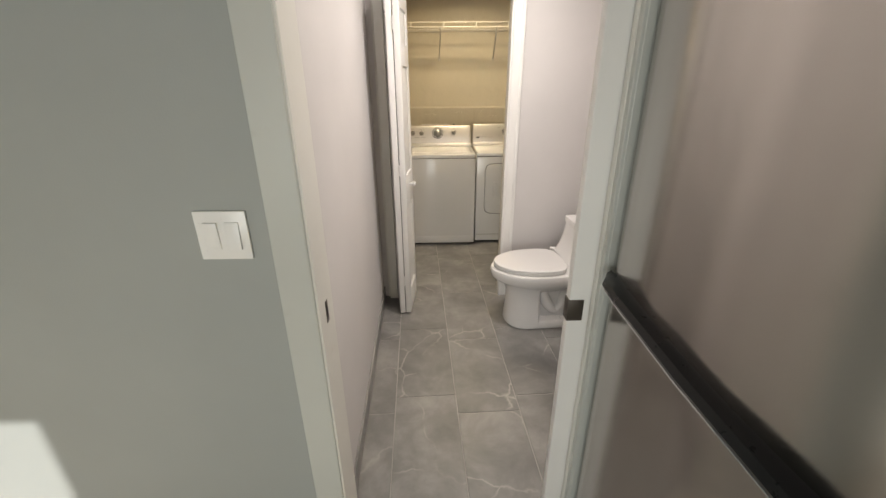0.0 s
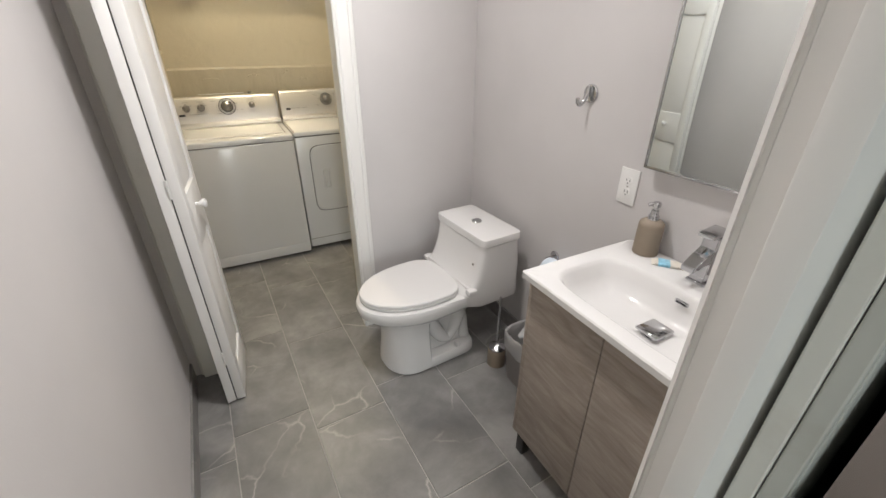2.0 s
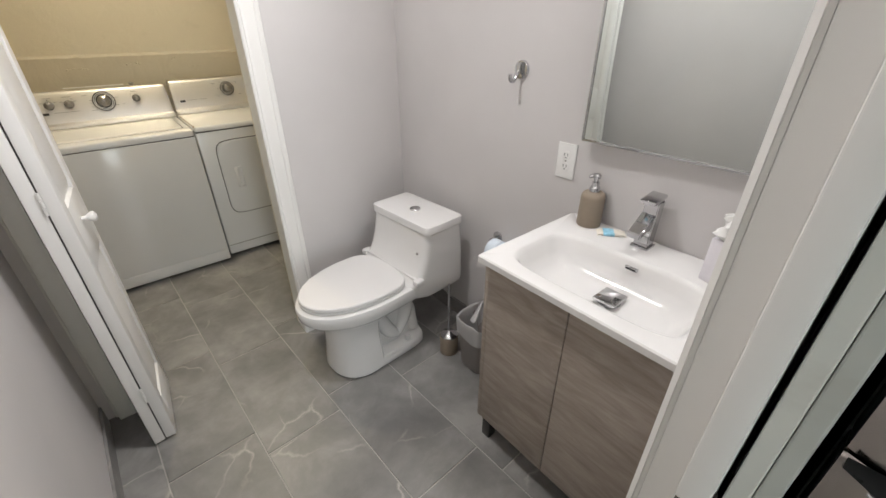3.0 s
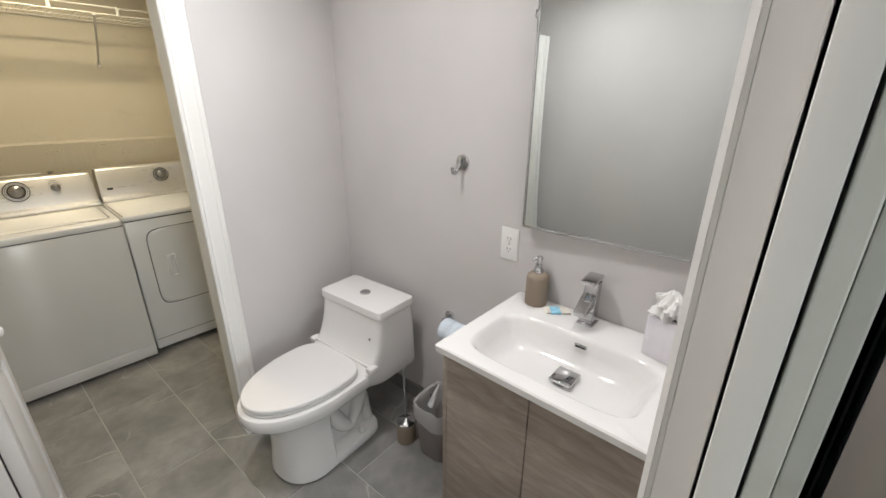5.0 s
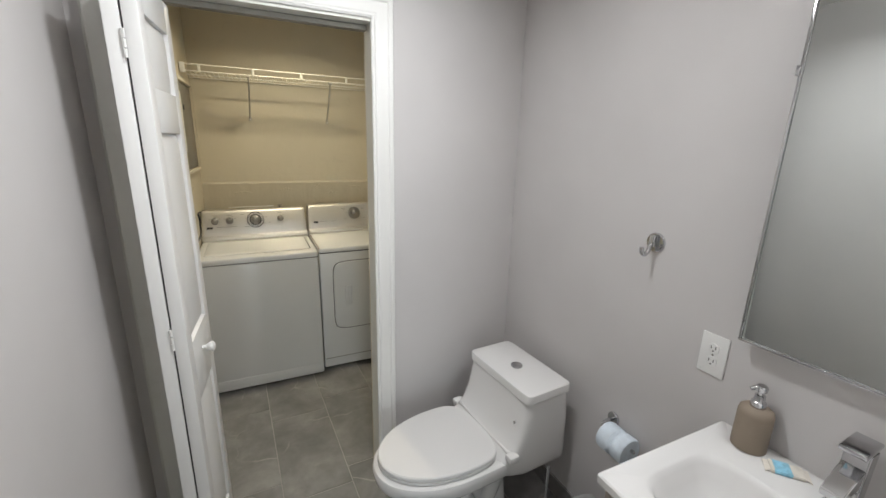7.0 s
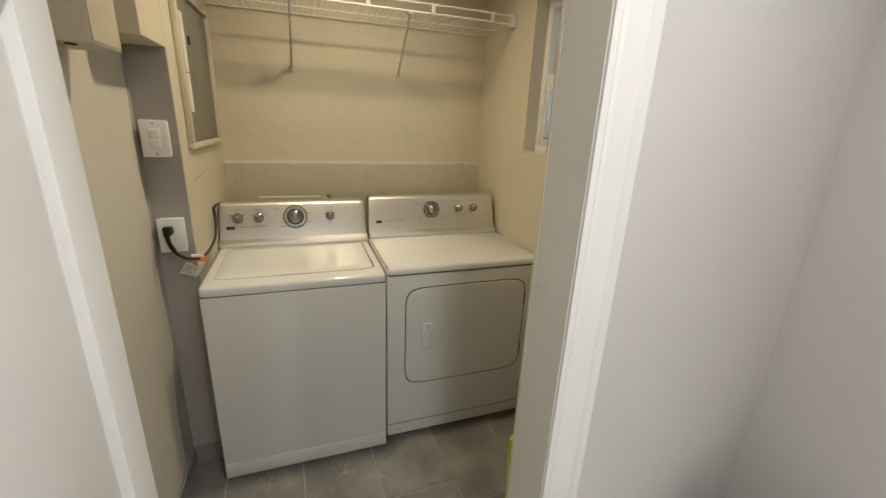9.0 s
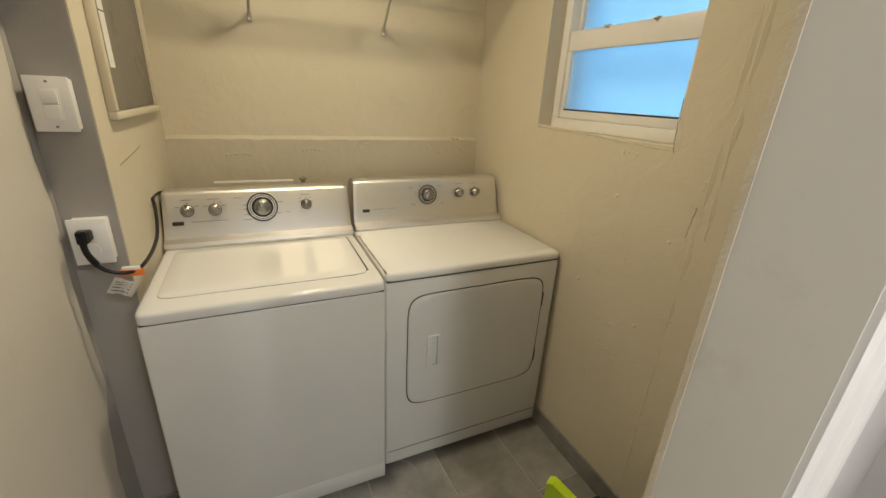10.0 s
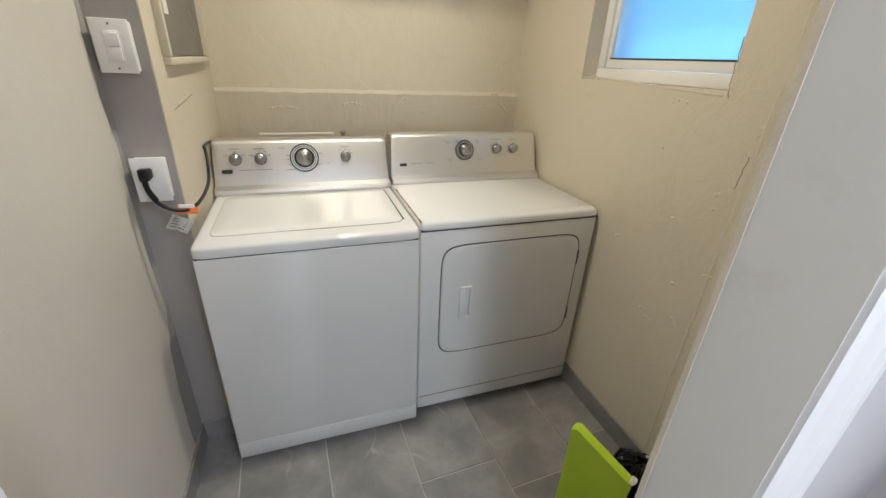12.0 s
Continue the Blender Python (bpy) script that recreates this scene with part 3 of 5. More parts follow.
# ---- bathroom: toilet ----
def toilet():
    cy = 2.292
    t = thing("toilet", "white one-piece ceramic toilet with closed seat against the wall", "toilet", (0.8, cy, 0))
    def d_ring(z, xf, hy, xb):
        """Round in front, straight along the sides, squared off behind."""
        pts = [Vector((xb - 0.012, cy + hy, z))]
        pts += [Vector((0.690 - (0.690 - xf) * math.sin(math.pi * i / 28), cy + hy * math.copysign(abs(math.cos(math.pi * i / 28)) ** 0.82, math.cos(math.pi * i / 28)), z)) for i in range(29)]
        return pts + [Vector((xb - 0.012, cy - hy, z)), Vector((xb, cy - hy + 0.012, z)), Vector((xb, cy + hy - 0.012, z))]
    ped = loft([d_ring(*q) for q in ((0.001, 0.560, 0.144, 0.752), (0.008, 0.555, 0.149, 0.754), (0.05, 0.558, 0.145, 0.754), (0.13, 0.566, 0.136, 0.752), (0.21, 0.566, 0.132, 0.750), (0.265, 0.554, 0.136, 0.752), (0.30, 0.530, 0.146, 0.758), (0.325, 0.506, 0.158, 0.770))])
    part("pedestal", ped, M_CERAMIC, t)
    foot = loft([oval(0.845, cy, z, hx, hy, 5, 44) for z, hx, hy in ((0.001, 0.172, 0.146), (0.006, 0.174, 0.149), (0.040, 0.172, 0.146), (0.052, 0.166, 0.138), (0.058, 0.150, 0.118), (0.060, 0.12, 0.08))])
    part("foot", foot, M_CERAMIC, t)
    for s in (-1, 1):
        part("bolt_cap", lathe([(0.016, 0), (0.015, 0.016), (0.009, 0.024), (0.001, 0.025)], (0.905, cy + s * 0.122, 0.053), 14), M_SEAT, t)
    core = loft([oval(0.865, cy, z, hx, hy, 4.2, 36) for z, hx, hy in ((0.05, 0.140, 0.088), (0.10, 0.136, 0.082), (0.18, 0.138, 0.080), (0.25, 0.150, 0.088), (0.30, 0.165, 0.115), (0.34, 0.18, 0.150))])
    part("trapway_panel", core, M_CERAMIC, t)
    for s in (-1, 1):
        way = curve_points([(0.770, cy + s * 0.082, 0.250), (0.815, cy + s * 0.088, 0.150), (0.865, cy + s * 0.090, 0.105), (0.905, cy + s * 0.088, 0.160), (0.930, cy + s * 0.085, 0.225), (0.960, cy + s * 0.080, 0.190), (0.972, cy + s * 0.076, 0.070)], 6)
        part("trapway", tube(way, lambda k: 0.030 + 0.006 * math.sin(k * 0.35), 12), M_CERAMIC, t)
    bowl = loft([egg(0.76, cy, z, hx, fr, hy, 48) for z, hx, fr, hy in ((0.255, 0.20, 0.19, 0.115), (0.295, 0.33, 0.240, 0.155), (0.322, 0.40, 0.280, 0.182), (0.340, 0.43, 0.298, 0.193), (0.380, 0.435, 0.305, 0.197), (0.392, 0.43, 0.300, 0.193), (0.397, 0.42, 0.286, 0.182))])
    part("bowl", bowl, M_CERAMIC, t)
    tank_rings = []
    for z, xf, hy, p in ((0.300, 1.00, 0.180, 5), (0.306, 0.95, 0.190, 5), (0.330, 0.895, 0.197, 5), (0.372, 0.870, 0.199, 5), (0.392, 0.872, 0.199, 5), (0.402, 0.884, 0.199, 5), (0.418, 0.908, 0.199, 5), (0.44, 0.929, 0.199, 5), (0.47, 0.947, 0.199, 5.5), (0.51, 0.963, 0.198, 6), (0.56, 0.975, 0.197, 6), (0.622, 0.984, 0.196, 6)):
        xb = 1.198 + 0.028 * min(1, (0.622 - z) / 0.28)
        tank_rings.append(oval((xf + xb) / 2, cy, z, (xb - xf) / 2, hy, p * 1.6, 72))
    part("tank", loft(tank_rings), M_CERAMIC, t)
    lid = loft([oval(1.090, cy, z, hx, hy, 14, 72) for z, hx, hy in ((0.6245, 0.107, 0.197), (0.627, 0.110, 0.200), (0.657, 0.110, 0.200), (0.6615, 0.1085, 0.1985), (0.663, 0.105, 0.195))])
    tl = part("tank_lid", lid, M_CERAMIC, t)
    part("flush_button", lathe([(0.0245, 0), (0.0245, 0.004), (0.022, 0.0065), (0.001, 0.0065)], (1.085, cy, 0.6628), 28), M_CHROME, tl, "round chrome dual flush button")
    lid_ring = lambda z, d: egg(0.77, cy, z, 0.148 - d, 0.296 - d, 0.184 - d)
    part("seat_ring", loft([lid_ring(0.3985, 0.006), lid_ring(0.402, 0.001), lid_ring(0.411, 0.001), lid_ring(0.414, 0.006)]), M_SEAT, t)
    part("seat_lid", loft([lid_ring(0.4155, 0.006), lid_ring(0.417, 0.001), lid_ring(0.428, 0.002), lid_ring(0.432, 0.006), lid_ring(0.4345, 0.045)]), M_SEAT, t)
    bar = bmesh.new()
    box(0.915, cy - 0.180, 0.404, 0.945, cy + 0.180, 0.432, 0.006, bm=bar)
    part("hinge_bar", bar, M_SEAT, t, "white plastic seat hinge bar")
    for s in (-1, 1):
        part("hinge_end", box(0.905, cy + s * 0.195 - 0.018, 0.400, 0.95, cy + s * 0.195 + 0.018, 0.430, 0.007), M_SEAT, t)
    part("seat_sensor", lathe([(0.006, 0), (0.006, 0.003), (0.001, 0.0035)], (0.9645, cy - 0.150, 0.530), 14, m=pose(0, 0, 0, 0, -76, 0)), M_CHROME, t, "tiny chrome plug")
    place = Matrix.Translation((1.108, 2.300, 0)) @ Matrix.Rotation(radians(4), 4, "Z") @ Matrix.Diagonal((1, 1, 0.977, 1)) @ Matrix.Translation((-1.09, -cy, 0))
    for o in t.children_recursive:
        o.data.transform(place)
    return t


toilet()


# ---- bathroom: vanity ----
VX0, VY0, VY1, VZ = 0.828, 1.012, 1.612, 0.812


def vanity():
    cx0 = 0.862
    v = thing("vanity_cabinet", "grey-brown wood veneer vanity cabinet with two doors", "cabinet", (1.08, 1.31, 0))
    body = box(cx0 + 0.019, VY0 + 0.006, 0.105, RIGHT_X - 0.002, VY1 - 0.020, 0.690, 0.001)
    part("body", body, M_WOOD, v)
    part("side_panel", box(cx0, VY1 - 0.0198, 0.105, RIGHT_X - 0.002, VY1 - 0.004, 0.785, 0.001), M_WOOD, v)
    mid = 1.312
    for y0, y1 in ((VY0 + 0.006, mid - 0.0015), (mid + 0.0015, VY1 - 0.021)):
        part("door", box(cx0 - 0.001, y0, 0.108, cx0 + 0.0175, y1, 0.765, 0.0012), M_WOOD, v)
    # dark rail behind the doors puts the worktop gap's shade into colour
    part("gap_shade_rail", box(cx0 + 0.019, VY0 + 0.01, 0.766, cx0 + 0.03, VY1 - 0.021, 0.790, 0.001), M_DARK, v, "dark rail standing in for the shade in the gap under the worktop")
    for x, y in ((cx0 + 0.03, VY1 - 0.04), (cx0 + 0.03, VY0 + 0.04), (1.26, VY1 - 0.04), (1.26, VY0 + 0.04)):
        part("leg", box(x - 0.018, y - 0.018, 0.0, x + 0.018, y + 0.018, 0.105, 0.002), M_DARK, v, "short dark leg")
    s = thing("vanity_sink", "glossy white ceramic vanity top with moulded basin", "sink", (1.06, 1.31, 0.787))
    x0, x1, y0, y1 = VX0, RIGHT_X - 0.001, VY0, VY1
    bcx, bcy = 1.018, 1.312
    # slab with the basin sunk into it, from nested rounded rectangles
    n = 72

    def rr(hx, hy, z, p, cx=bcx, cy=bcy):
        return oval(cx, cy, z, hx, hy, p, n)
    mx, my, hx, hy = (x0 + x1) / 2, (y0 + y1) / 2, (x1 - x0) / 2, (y1 - y0) / 2
    rings = [rr(0.10, 0.16, 0.700, 3), rr(0.13, 0.225, 0.745, 4), rr(0.15, 0.255, 0.7855, 5),
             rr(hx - 0.006, hy - 0.006, 0.786, 60, mx, my), rr(hx, hy, 0.790, 80, mx, my), rr(hx, hy, 0.808, 80, mx, my), rr(hx - 0.004, hy - 0.004, VZ, 60, mx, my),
             rr(0.142, 0.248, VZ, 5.5), rr(0.137, 0.243, VZ - 0.003, 5), rr(0.131, 0.235, VZ - 0.014, 4.6), rr(0.123, 0.222, VZ - 0.045, 4.2), rr(0.110, 0.203, VZ - 0.078, 3.8), rr(0.088, 0.170, VZ - 0.094, 3.2), rr(0.055, 0.10, VZ - 0.100, 2.6), rr(0.02, 0.03, VZ - 0.102, 2.2)]
    part("top", loft(rings), M_CERAMIC, s)
    dr = part("drain", lathe([(0.033, 0), (0.033, 0.004), (0.028, 0.006), (0.001, 0.006)], (1.05, 1.305, VZ - 0.1015), 28), M_CHROME, s)
    part("drain_cover", box(1.012, 1.270, VZ - 0.090, 1.088, 1.336, VZ - 0.082, 0.003), M_CHROME, dr, "square chrome drain cover")
    part("overflow", box(1.132, 1.282, VZ - 0.030, 1.141, 1.320, VZ - 0.019, 0.002, m=None), M_CHROME, s, "chrome overflow slot")
    part("overflow_gap", box(1.1305, 1.287, VZ - 0.027, 1.1325, 1.315, VZ - 0.022), M_BLACK, s)
    f = thing("basin_faucet", "square chrome single-lever basin faucet on the sink", "faucet", (1.244, 1.330, VZ))
    fy = 1.330
    part("base_plate", box(1.218, fy - 0.025, VZ, 1.270, fy + 0.025, VZ + 0.006, 0.0015), M_CHROME, f)
    bodyf = loft([[Vector((a, fy - 0.020, z)), Vector((b, fy - 0.020, z)), Vector((b, fy + 0.020, z)), Vector((a, fy + 0.020, z))] for z, a, b in ((VZ + 0.006, 1.223, 1.265), (VZ + 0.125, 1.234, 1.269), (VZ + 0.128, 1.236, 1.268))])
    bmesh.ops.bevel(bodyf, geom=bodyf.edges[:], offset=0.002, segments=2, affect="EDGES")
    part("body", bodyf, M_CHROME, f)
    sp = loft([[Vector((x, fy - w2, z0)), Vector((x, fy + w2, z0)), Vector((x, fy + w2, z1)), Vector((x, fy - w2, z1))] for x, w2, z0, z1 in ((1.240, 0.019, VZ + 0.058, VZ + 0.100), (1.205, 0.0185, VZ + 0.056, VZ + 0.084), (1.163, 0.018, VZ + 0.045, VZ + 0.060))])
    bmesh.ops.bevel(sp, geom=sp.edges[:], offset=0.002, segments=2, affect="EDGES")
    part("spout", sp, M_CHROME, f)
    lv = box(-0.046, -0.0215, 0, 0.026, 0.0215, 0.010, 0.003, m=pose(1.248, fy, VZ + 0.132, 0, -6, 0))
    box(-0.018, -0.017, -0.006, 0.018, 0.017, 0.002, 0.001, bm=lv, m=pose(1.250, fy, VZ + 0.132, 0, -3, 0))
    part("lever", lv, M_CHROME, f)
    for o in f.children:
        o.data.transform(Matrix.Translation((0, 0, VZ)) @ Matrix.Diagonal((1, 1.05, 1.13, 1)) @ Matrix.Translation((0, -0.05 * fy / 1.05 * 0, -VZ)))
        o.data.transform(Matrix.Translation((0, -0.05 * fy, 0)))


vanity()


def soap_dispenser(x, y, z):
    d = thing("soap_dispenser", "taupe stoneware soap dispenser with chrome pump on the sink", "soap dispenser", (x, y, z))
    part("bottle", lathe([(0.034, 0.0), (0.038, 0.002), (0.0385, 0.008), (0.0380, 0.098), (0.0355, 0.108), (0.028, 0.114), (0.017, 0.116), (0.001, 0.1165)], (x, y, z), 36), M_TAUPE, d)
    p = part("pump_collar", lathe([(0.0165, 0.116), (0.0165, 0.130), (0.013, 0.133), (0.012, 0.135), (0.011, 0.148), (0.007, 0.149), (0.007, 0.158), (0.012, 0.159), (0.013, 0.170), (0.010, 0.174), (0.001, 0.175)], (x, y, z), 24), M_CHROME, d, "chrome pump")
    part("nozzle", tube(curve_points([(x, y, z + 0.167), (x - 0.010, y + 0.008, z + 0.168), (x - 0.020, y + 0.014, z + 0.163)], 5), 0.005, 10), M_CHROME, p)


soap_dispenser(1.252, 1.520, VZ)


def wrapped_soap():
    s = thing("wrapped_soap", "small blue and cream wrapped soap lying on the sink", "soap", (1.240, 1.428, VZ))
    m = pose(1.243, 1.432, VZ, 0, 0, 38) @ Matrix.Diagonal((0.88, 0.84, 0.7, 1))
    part("wrapper", box(-0.024, -0.040, 0.0005, 0.024, 0.040, 0.014, 0.005, m=m), M_CREAMWRAP, s)
    part("band", box(-0.0246, -0.012, 0.0002, 0.0246, 0.034, 0.0147, 0.005, m=m), M_BLUE, s, "blue printed band")
    for e, sg in ((0.040, 1), (-0.040, -1)):
        part("fold", loft([[Vector((-0.02, e, 0.003)), Vector((0.02, e, 0.003)), Vector((0.02, e, 0.009)), Vector((-0.02, e, 0.009))], [Vector((-0.024, e + sg * 0.012, 0.001)), Vector((0.022, e + sg * 0.012, 0.004)), Vector((0.022, e + sg * 0.012, 0.006)), Vector((-0.024, e + sg * 0.012, 0.003))]]), M_CREAMWRAP, s)
    for o in s.children:
        if o.name.startswith("fold"):
            o.data.transform(m)


wrapped_soap()


def tissue_box():
    t = thing("tissue_box", "pale lilac cube tissue box with a white tissue sticking out", "tissue box", (1.222, 1.088, VZ))
    m = pose(1.222, 1.088, VZ, 0, 0, -14)
    b = box(-0.051, -0.051, 0, 0.051, 0.051, 0.120, 0.002, m=m)
    bx = part("box", b, M_BOX, t)
    part("slot", lathe([(0.034, 0.1215), (0.034, 0.1228), (0.001, 0.1229)], (1.222, 1.088, VZ), 24), M_INK, bx)
    # a sheet pulled up and crumpled into a loose tuft
    sheet = bmesh.new()
    cols, rows = 64, 18
    rings = []
    for k in range(rows + 1):
        u = k / rows
        ring = []
        for c in range(cols):
            a = 2 * math.pi * c / cols
            ca, sa = math.cos(a), math.sin(a)
            fold = noise.noise((ca * 2.2, sa * 2.2, u * 2.6 + 1)) + 0.5 * noise.noise((ca * 5, sa * 5, u * 6))
            rad = (0.010 + 0.036 * math.sin(math.pi * min(1.0, 0.12 + u * 0.86)) ** 0.8) * (1 + 0.75 * fold)
            peak = 0.020 * noise.noise((ca * 1.8, sa * 1.8, 5)) + 0.008 * noise.noise((ca * 6, sa * 6, 2))
            ring.append(Vector((1.218 + rad * ca - 0.012 * u, 1.090 + rad * sa * 1.05 + 0.006 * u, VZ + 0.117 + (0.074 + peak) * u + 0.006 * noise.noise((ca * 4, sa * 4, u * 8)))))
        rings.append(ring)
    loft(rings, sheet)
    part("tissue", sheet, M_TISSUE, t, "crumpled white tissue")


tissue_box()


def wall_mirror():
    y0, y1, z0, z1 = 1.014, 1.597, 1.075, 1.872
    m = thing("wall_mirror", "rectangular wall mirror with thin chrome edge", "mirror", (RIGHT_X, 1.31, 1.07))
    part("backing", box(1.280, y0 + 0.004, z0 + 0.004, RIGHT_X - 0.001, y1 - 0.004, z1 - 0.004), M_DARK, m)
    rim = lambda x, d: [Vector((x, y, z)) for y, z in ((y0 + d, z0 + d), (y1 - d, z0 + d), (y1 - d, z1 - d), (y0 + d, z1 - d))]
    part("glass", loft([rim(1.2797, 0.003), rim(1.2770, 0.003), rim(1.2752, 0.016)]), M_MIRROR, m, "silvered mirror glass with bevelled edge")
    e = 0.006
    for a in ((y0, z0, y1, z0 + e), (y0, z1 - e, y1, z1), (y0, z0 + e, y0 + e, z1 - e), (y1 - e, z0 + e, y1, z1 - e)):
        part("frame", box(1.2725, a[0], a[1], 1.2985, a[2], a[3], 0.001), M_CHROME, m, "thin chrome edge")
    part("clip", box(1.268, y1 - 0.004, 1.70, 1.285, y1 + 0.004, 1.722, 0.001), M_CHROME, m, "small chrome clip")
    hang = Matrix.Translation((1.2985, y0, 0)) @ Matrix.Rotation(radians(2.1), 4, "Z") @ Matrix.Translation((-1.2985, -y0, 0))
    for o in m.children:
        o.data.transform(hang)


wall_mirror()


def outlet(name, m, label):
    o = thing(name, label, "power outlet", m.translation)
    pl = box(-0.0025, -0.0365, -0.0605, 0.003, 0.0365, 0.0605, 0.002, m=m)
    plate = part("plate", pl, M_WHITEPLASTIC, o)
    part("plate_screw", lathe([(0.0032, 0), (0.0028, 0.0010), (0.0003, 0.0012)], (0, 0, 0), 12, m=m @ pose(0.003, 0, 0, 0, 90, 0)), M_GREYMETAL, plate)
    for s in (-1, 1):
        ring = [Vector((0.0165 * max(-0.86, min(0.86, math.cos(k * math.pi / 16))), 0.0145 * math.sin(k * math.pi / 16), 0)) for k in range(32)]
        face = loft([[Vector((h_, p.y * g, s * 0.0195 + p.x * g)) for p in ring] for h_, g in ((0.0028, 1.0), (0.0046, 1.0), (0.0052, 0.95))])
        face.transform(m)
        f = part("receptacle", face, M_WHITEPLASTIC, o)
        for dy in (-0.0062, 0.0062):
            part("slot", box(0.0048, dy - 0.0013, s * 0.0195 - 0.0015, 0.0057, dy + 0.0013, s * 0.0195 + 0.0075, m=m), M_INK, f)
        part("ground_hole", lathe([(0.0026, 0), (0.0026, 0.0007), (0.0002, 0.0008)], (0, 0, 0), 10, m=m @ pose(0.0049, 0, s * 0.0195 - 0.0075, 0, 90, 0)), M_INK, f)
    return o


outlet("power_outlet", pose(RIGHT_X - 0.003, 1.668, 0.984, 0, 0, 180), "white double power outlet on the bathroom wall")


def robe_hook(y, z):
    h = thing("robe_hook", "chrome robe hook on a round wall plate", "hook", (RIGHT_X, y, z))
    part("wall_plate", lathe([(0.031, 0), (0.031, 0.005), (0.028, 0.009), (0.001, 0.010)], (RIGHT_X, y, z), 32, m=pose(0, 0, 0, 0, -90, 0)), M_CHROME, h)
    hk = tube(curve_points([(1.293, y, z - 0.002), (1.277, y + 0.001, z - 0.006), (1.270, y + 0.002, z - 0.024), (1.256, y + 0.003, z - 0.036), (1.244, y + 0.004, z - 0.028), (1.241, y + 0.004, z - 0.012)], 6), 0.0068, 12)
    part("hook", hk, M_CHROME, h)
    part("post", box(1.274, y - 0.008, z - 0.012, 1.292, y + 0.008, z + 0.024, 0.003), M_CHROME, h)


robe_hook(1.898, 1.256)


def paper_holder(y, z):
    h = thing("toilet_paper_holder", "chrome toilet paper holder on the wall", "paper holder", (RIGHT_X, y, z))
    part("wall_plate", lathe([(0.024, 0), (0.024, 0.005), (0.021, 0.008), (0.001, 0.009)], (RIGHT_X, y + 0.01, z + 0.015), 28, m=pose(0, 0, 0, 0, -90, 0)), M_CHROME, h)
    part("arm", tube(curve_points([(1.292, y + 0.01, z + 0.015), (1.25, y + 0.01, z + 0.013), (1.236, y - 0.005, z), (1.236, y - 0.05, z), (1.236, y - 0.135, z)], 6), 0.006, 12), M_CHROME, h)
    r = thing("toilet_roll", "blue-white wrapped toilet roll on the holder", "toilet roll", (1.236, y - 0.06, z - 0.02))
    prof = [(0.007, 0.0), (0.024, 0.0), (0.047, 0.003), (0.050, 0.012), (0.0495, 0.050), (0.044, 0.056), (0.043, 0.062), (0.049, 0.068), (0.050, 0.102), (0.046, 0.109), (0.024, 0.111), (0.007, 0.111)]
    part("roll", lathe(prof, (1.236, y - 0.012, z - 0.012), 36, m=pose(0, 0, 0, 90, 0, 0)), M_PAPER, r)


paper_holder(1.945, 0.560)


def toilet_brush(x, y):
    b = thing("toilet_brush", "toilet brush with chrome handle in a taupe holder", "toilet brush", (x, y, 0))
    part("holder", lathe([(0.040, 0), (0.043, 0.003), (0.043, 0.096), (0.041, 0.100), (0.036, 0.100), (0.036, 0.09), (0.001, 0.088)], (x, y, 0), 32), M_TAUPE, b)
    c = part("cap", lathe([(0.041, 0.100), (0.041, 0.106), (0.030, 0.114), (0.012, 0.122), (0.008, 0.126), (0.001, 0.127)], (x, y, 0.0005), 32), M_CHROME, b, "chrome cap")
    part("handle", tube([(x, y, 0.12), (x, y + 0.001, 0.25), (x, y + 0.002, 0.39)], 0.0055, 12), M_CHROME, c)


toilet_brush(1.070, 2.016)


def waste_bin(x, y):
    b = thing("waste_bin", "small taupe plastic waste bin lined with a clear bag", "waste bin", (x, y, 0))
    n = 40
    rg = lambda hx, hy, z: oval(x, y, z, hx, hy, 4, n)
    part("body", loft([rg(0.070, 0.068, 0.001), rg(0.074, 0.072, 0.006), rg(0.092, 0.088, 0.255), rg(0.096, 0.092, 0.262), rg(0.090, 0.086, 0.262), rg(0.070, 0.068, 0.03), rg(0.02, 0.02, 0.028)]), M_BIN, b)
    rings = []
    for k, (s, z) in enumerate(((0.84, 0.10), (0.93, 0.22), (0.96, 0.266), (1.02, 0.272), (1.06, 0.262), (1.05, 0.225), (1.03, 0.185))):
        rings.append([Vector((x + (p.x - x) * s * (1 + 0.05 * noise.noise((p.x * 30, p.y * 30, k))), y + (p.y - y) * s * (1 + 0.05 * noise.noise((p.x * 30, p.y * 30, k + 9))), z + 0.016 * noise.noise((p.x * 22, p.y * 22, k * 0.6)))) for p in oval(x, y, 0, 0.092, 0.088, 4, n)])
    bag = loft(rings, cap=False)
    part("bag", bag, M_BAG, b, "crinkled clear bin liner")
    part("bag_tuft", loft([[Vector((x - 0.045 + 0.05 * u + 0.012 * math.cos(a) * (1 - u * 0.7), y + 0.01 + 0.012 * math.sin(a) * (1.3 - u), 0.262 + 0.075 * u + 0.012 * noise.noise((math.cos(a), math.sin(a), u * 3)))) for a in (2 * math.pi * i / 14 for i in range(14))] for u in (0, 0.35, 0.7, 1.0)]), M_BAG, b)


waste_bin(1.135, 1.868)


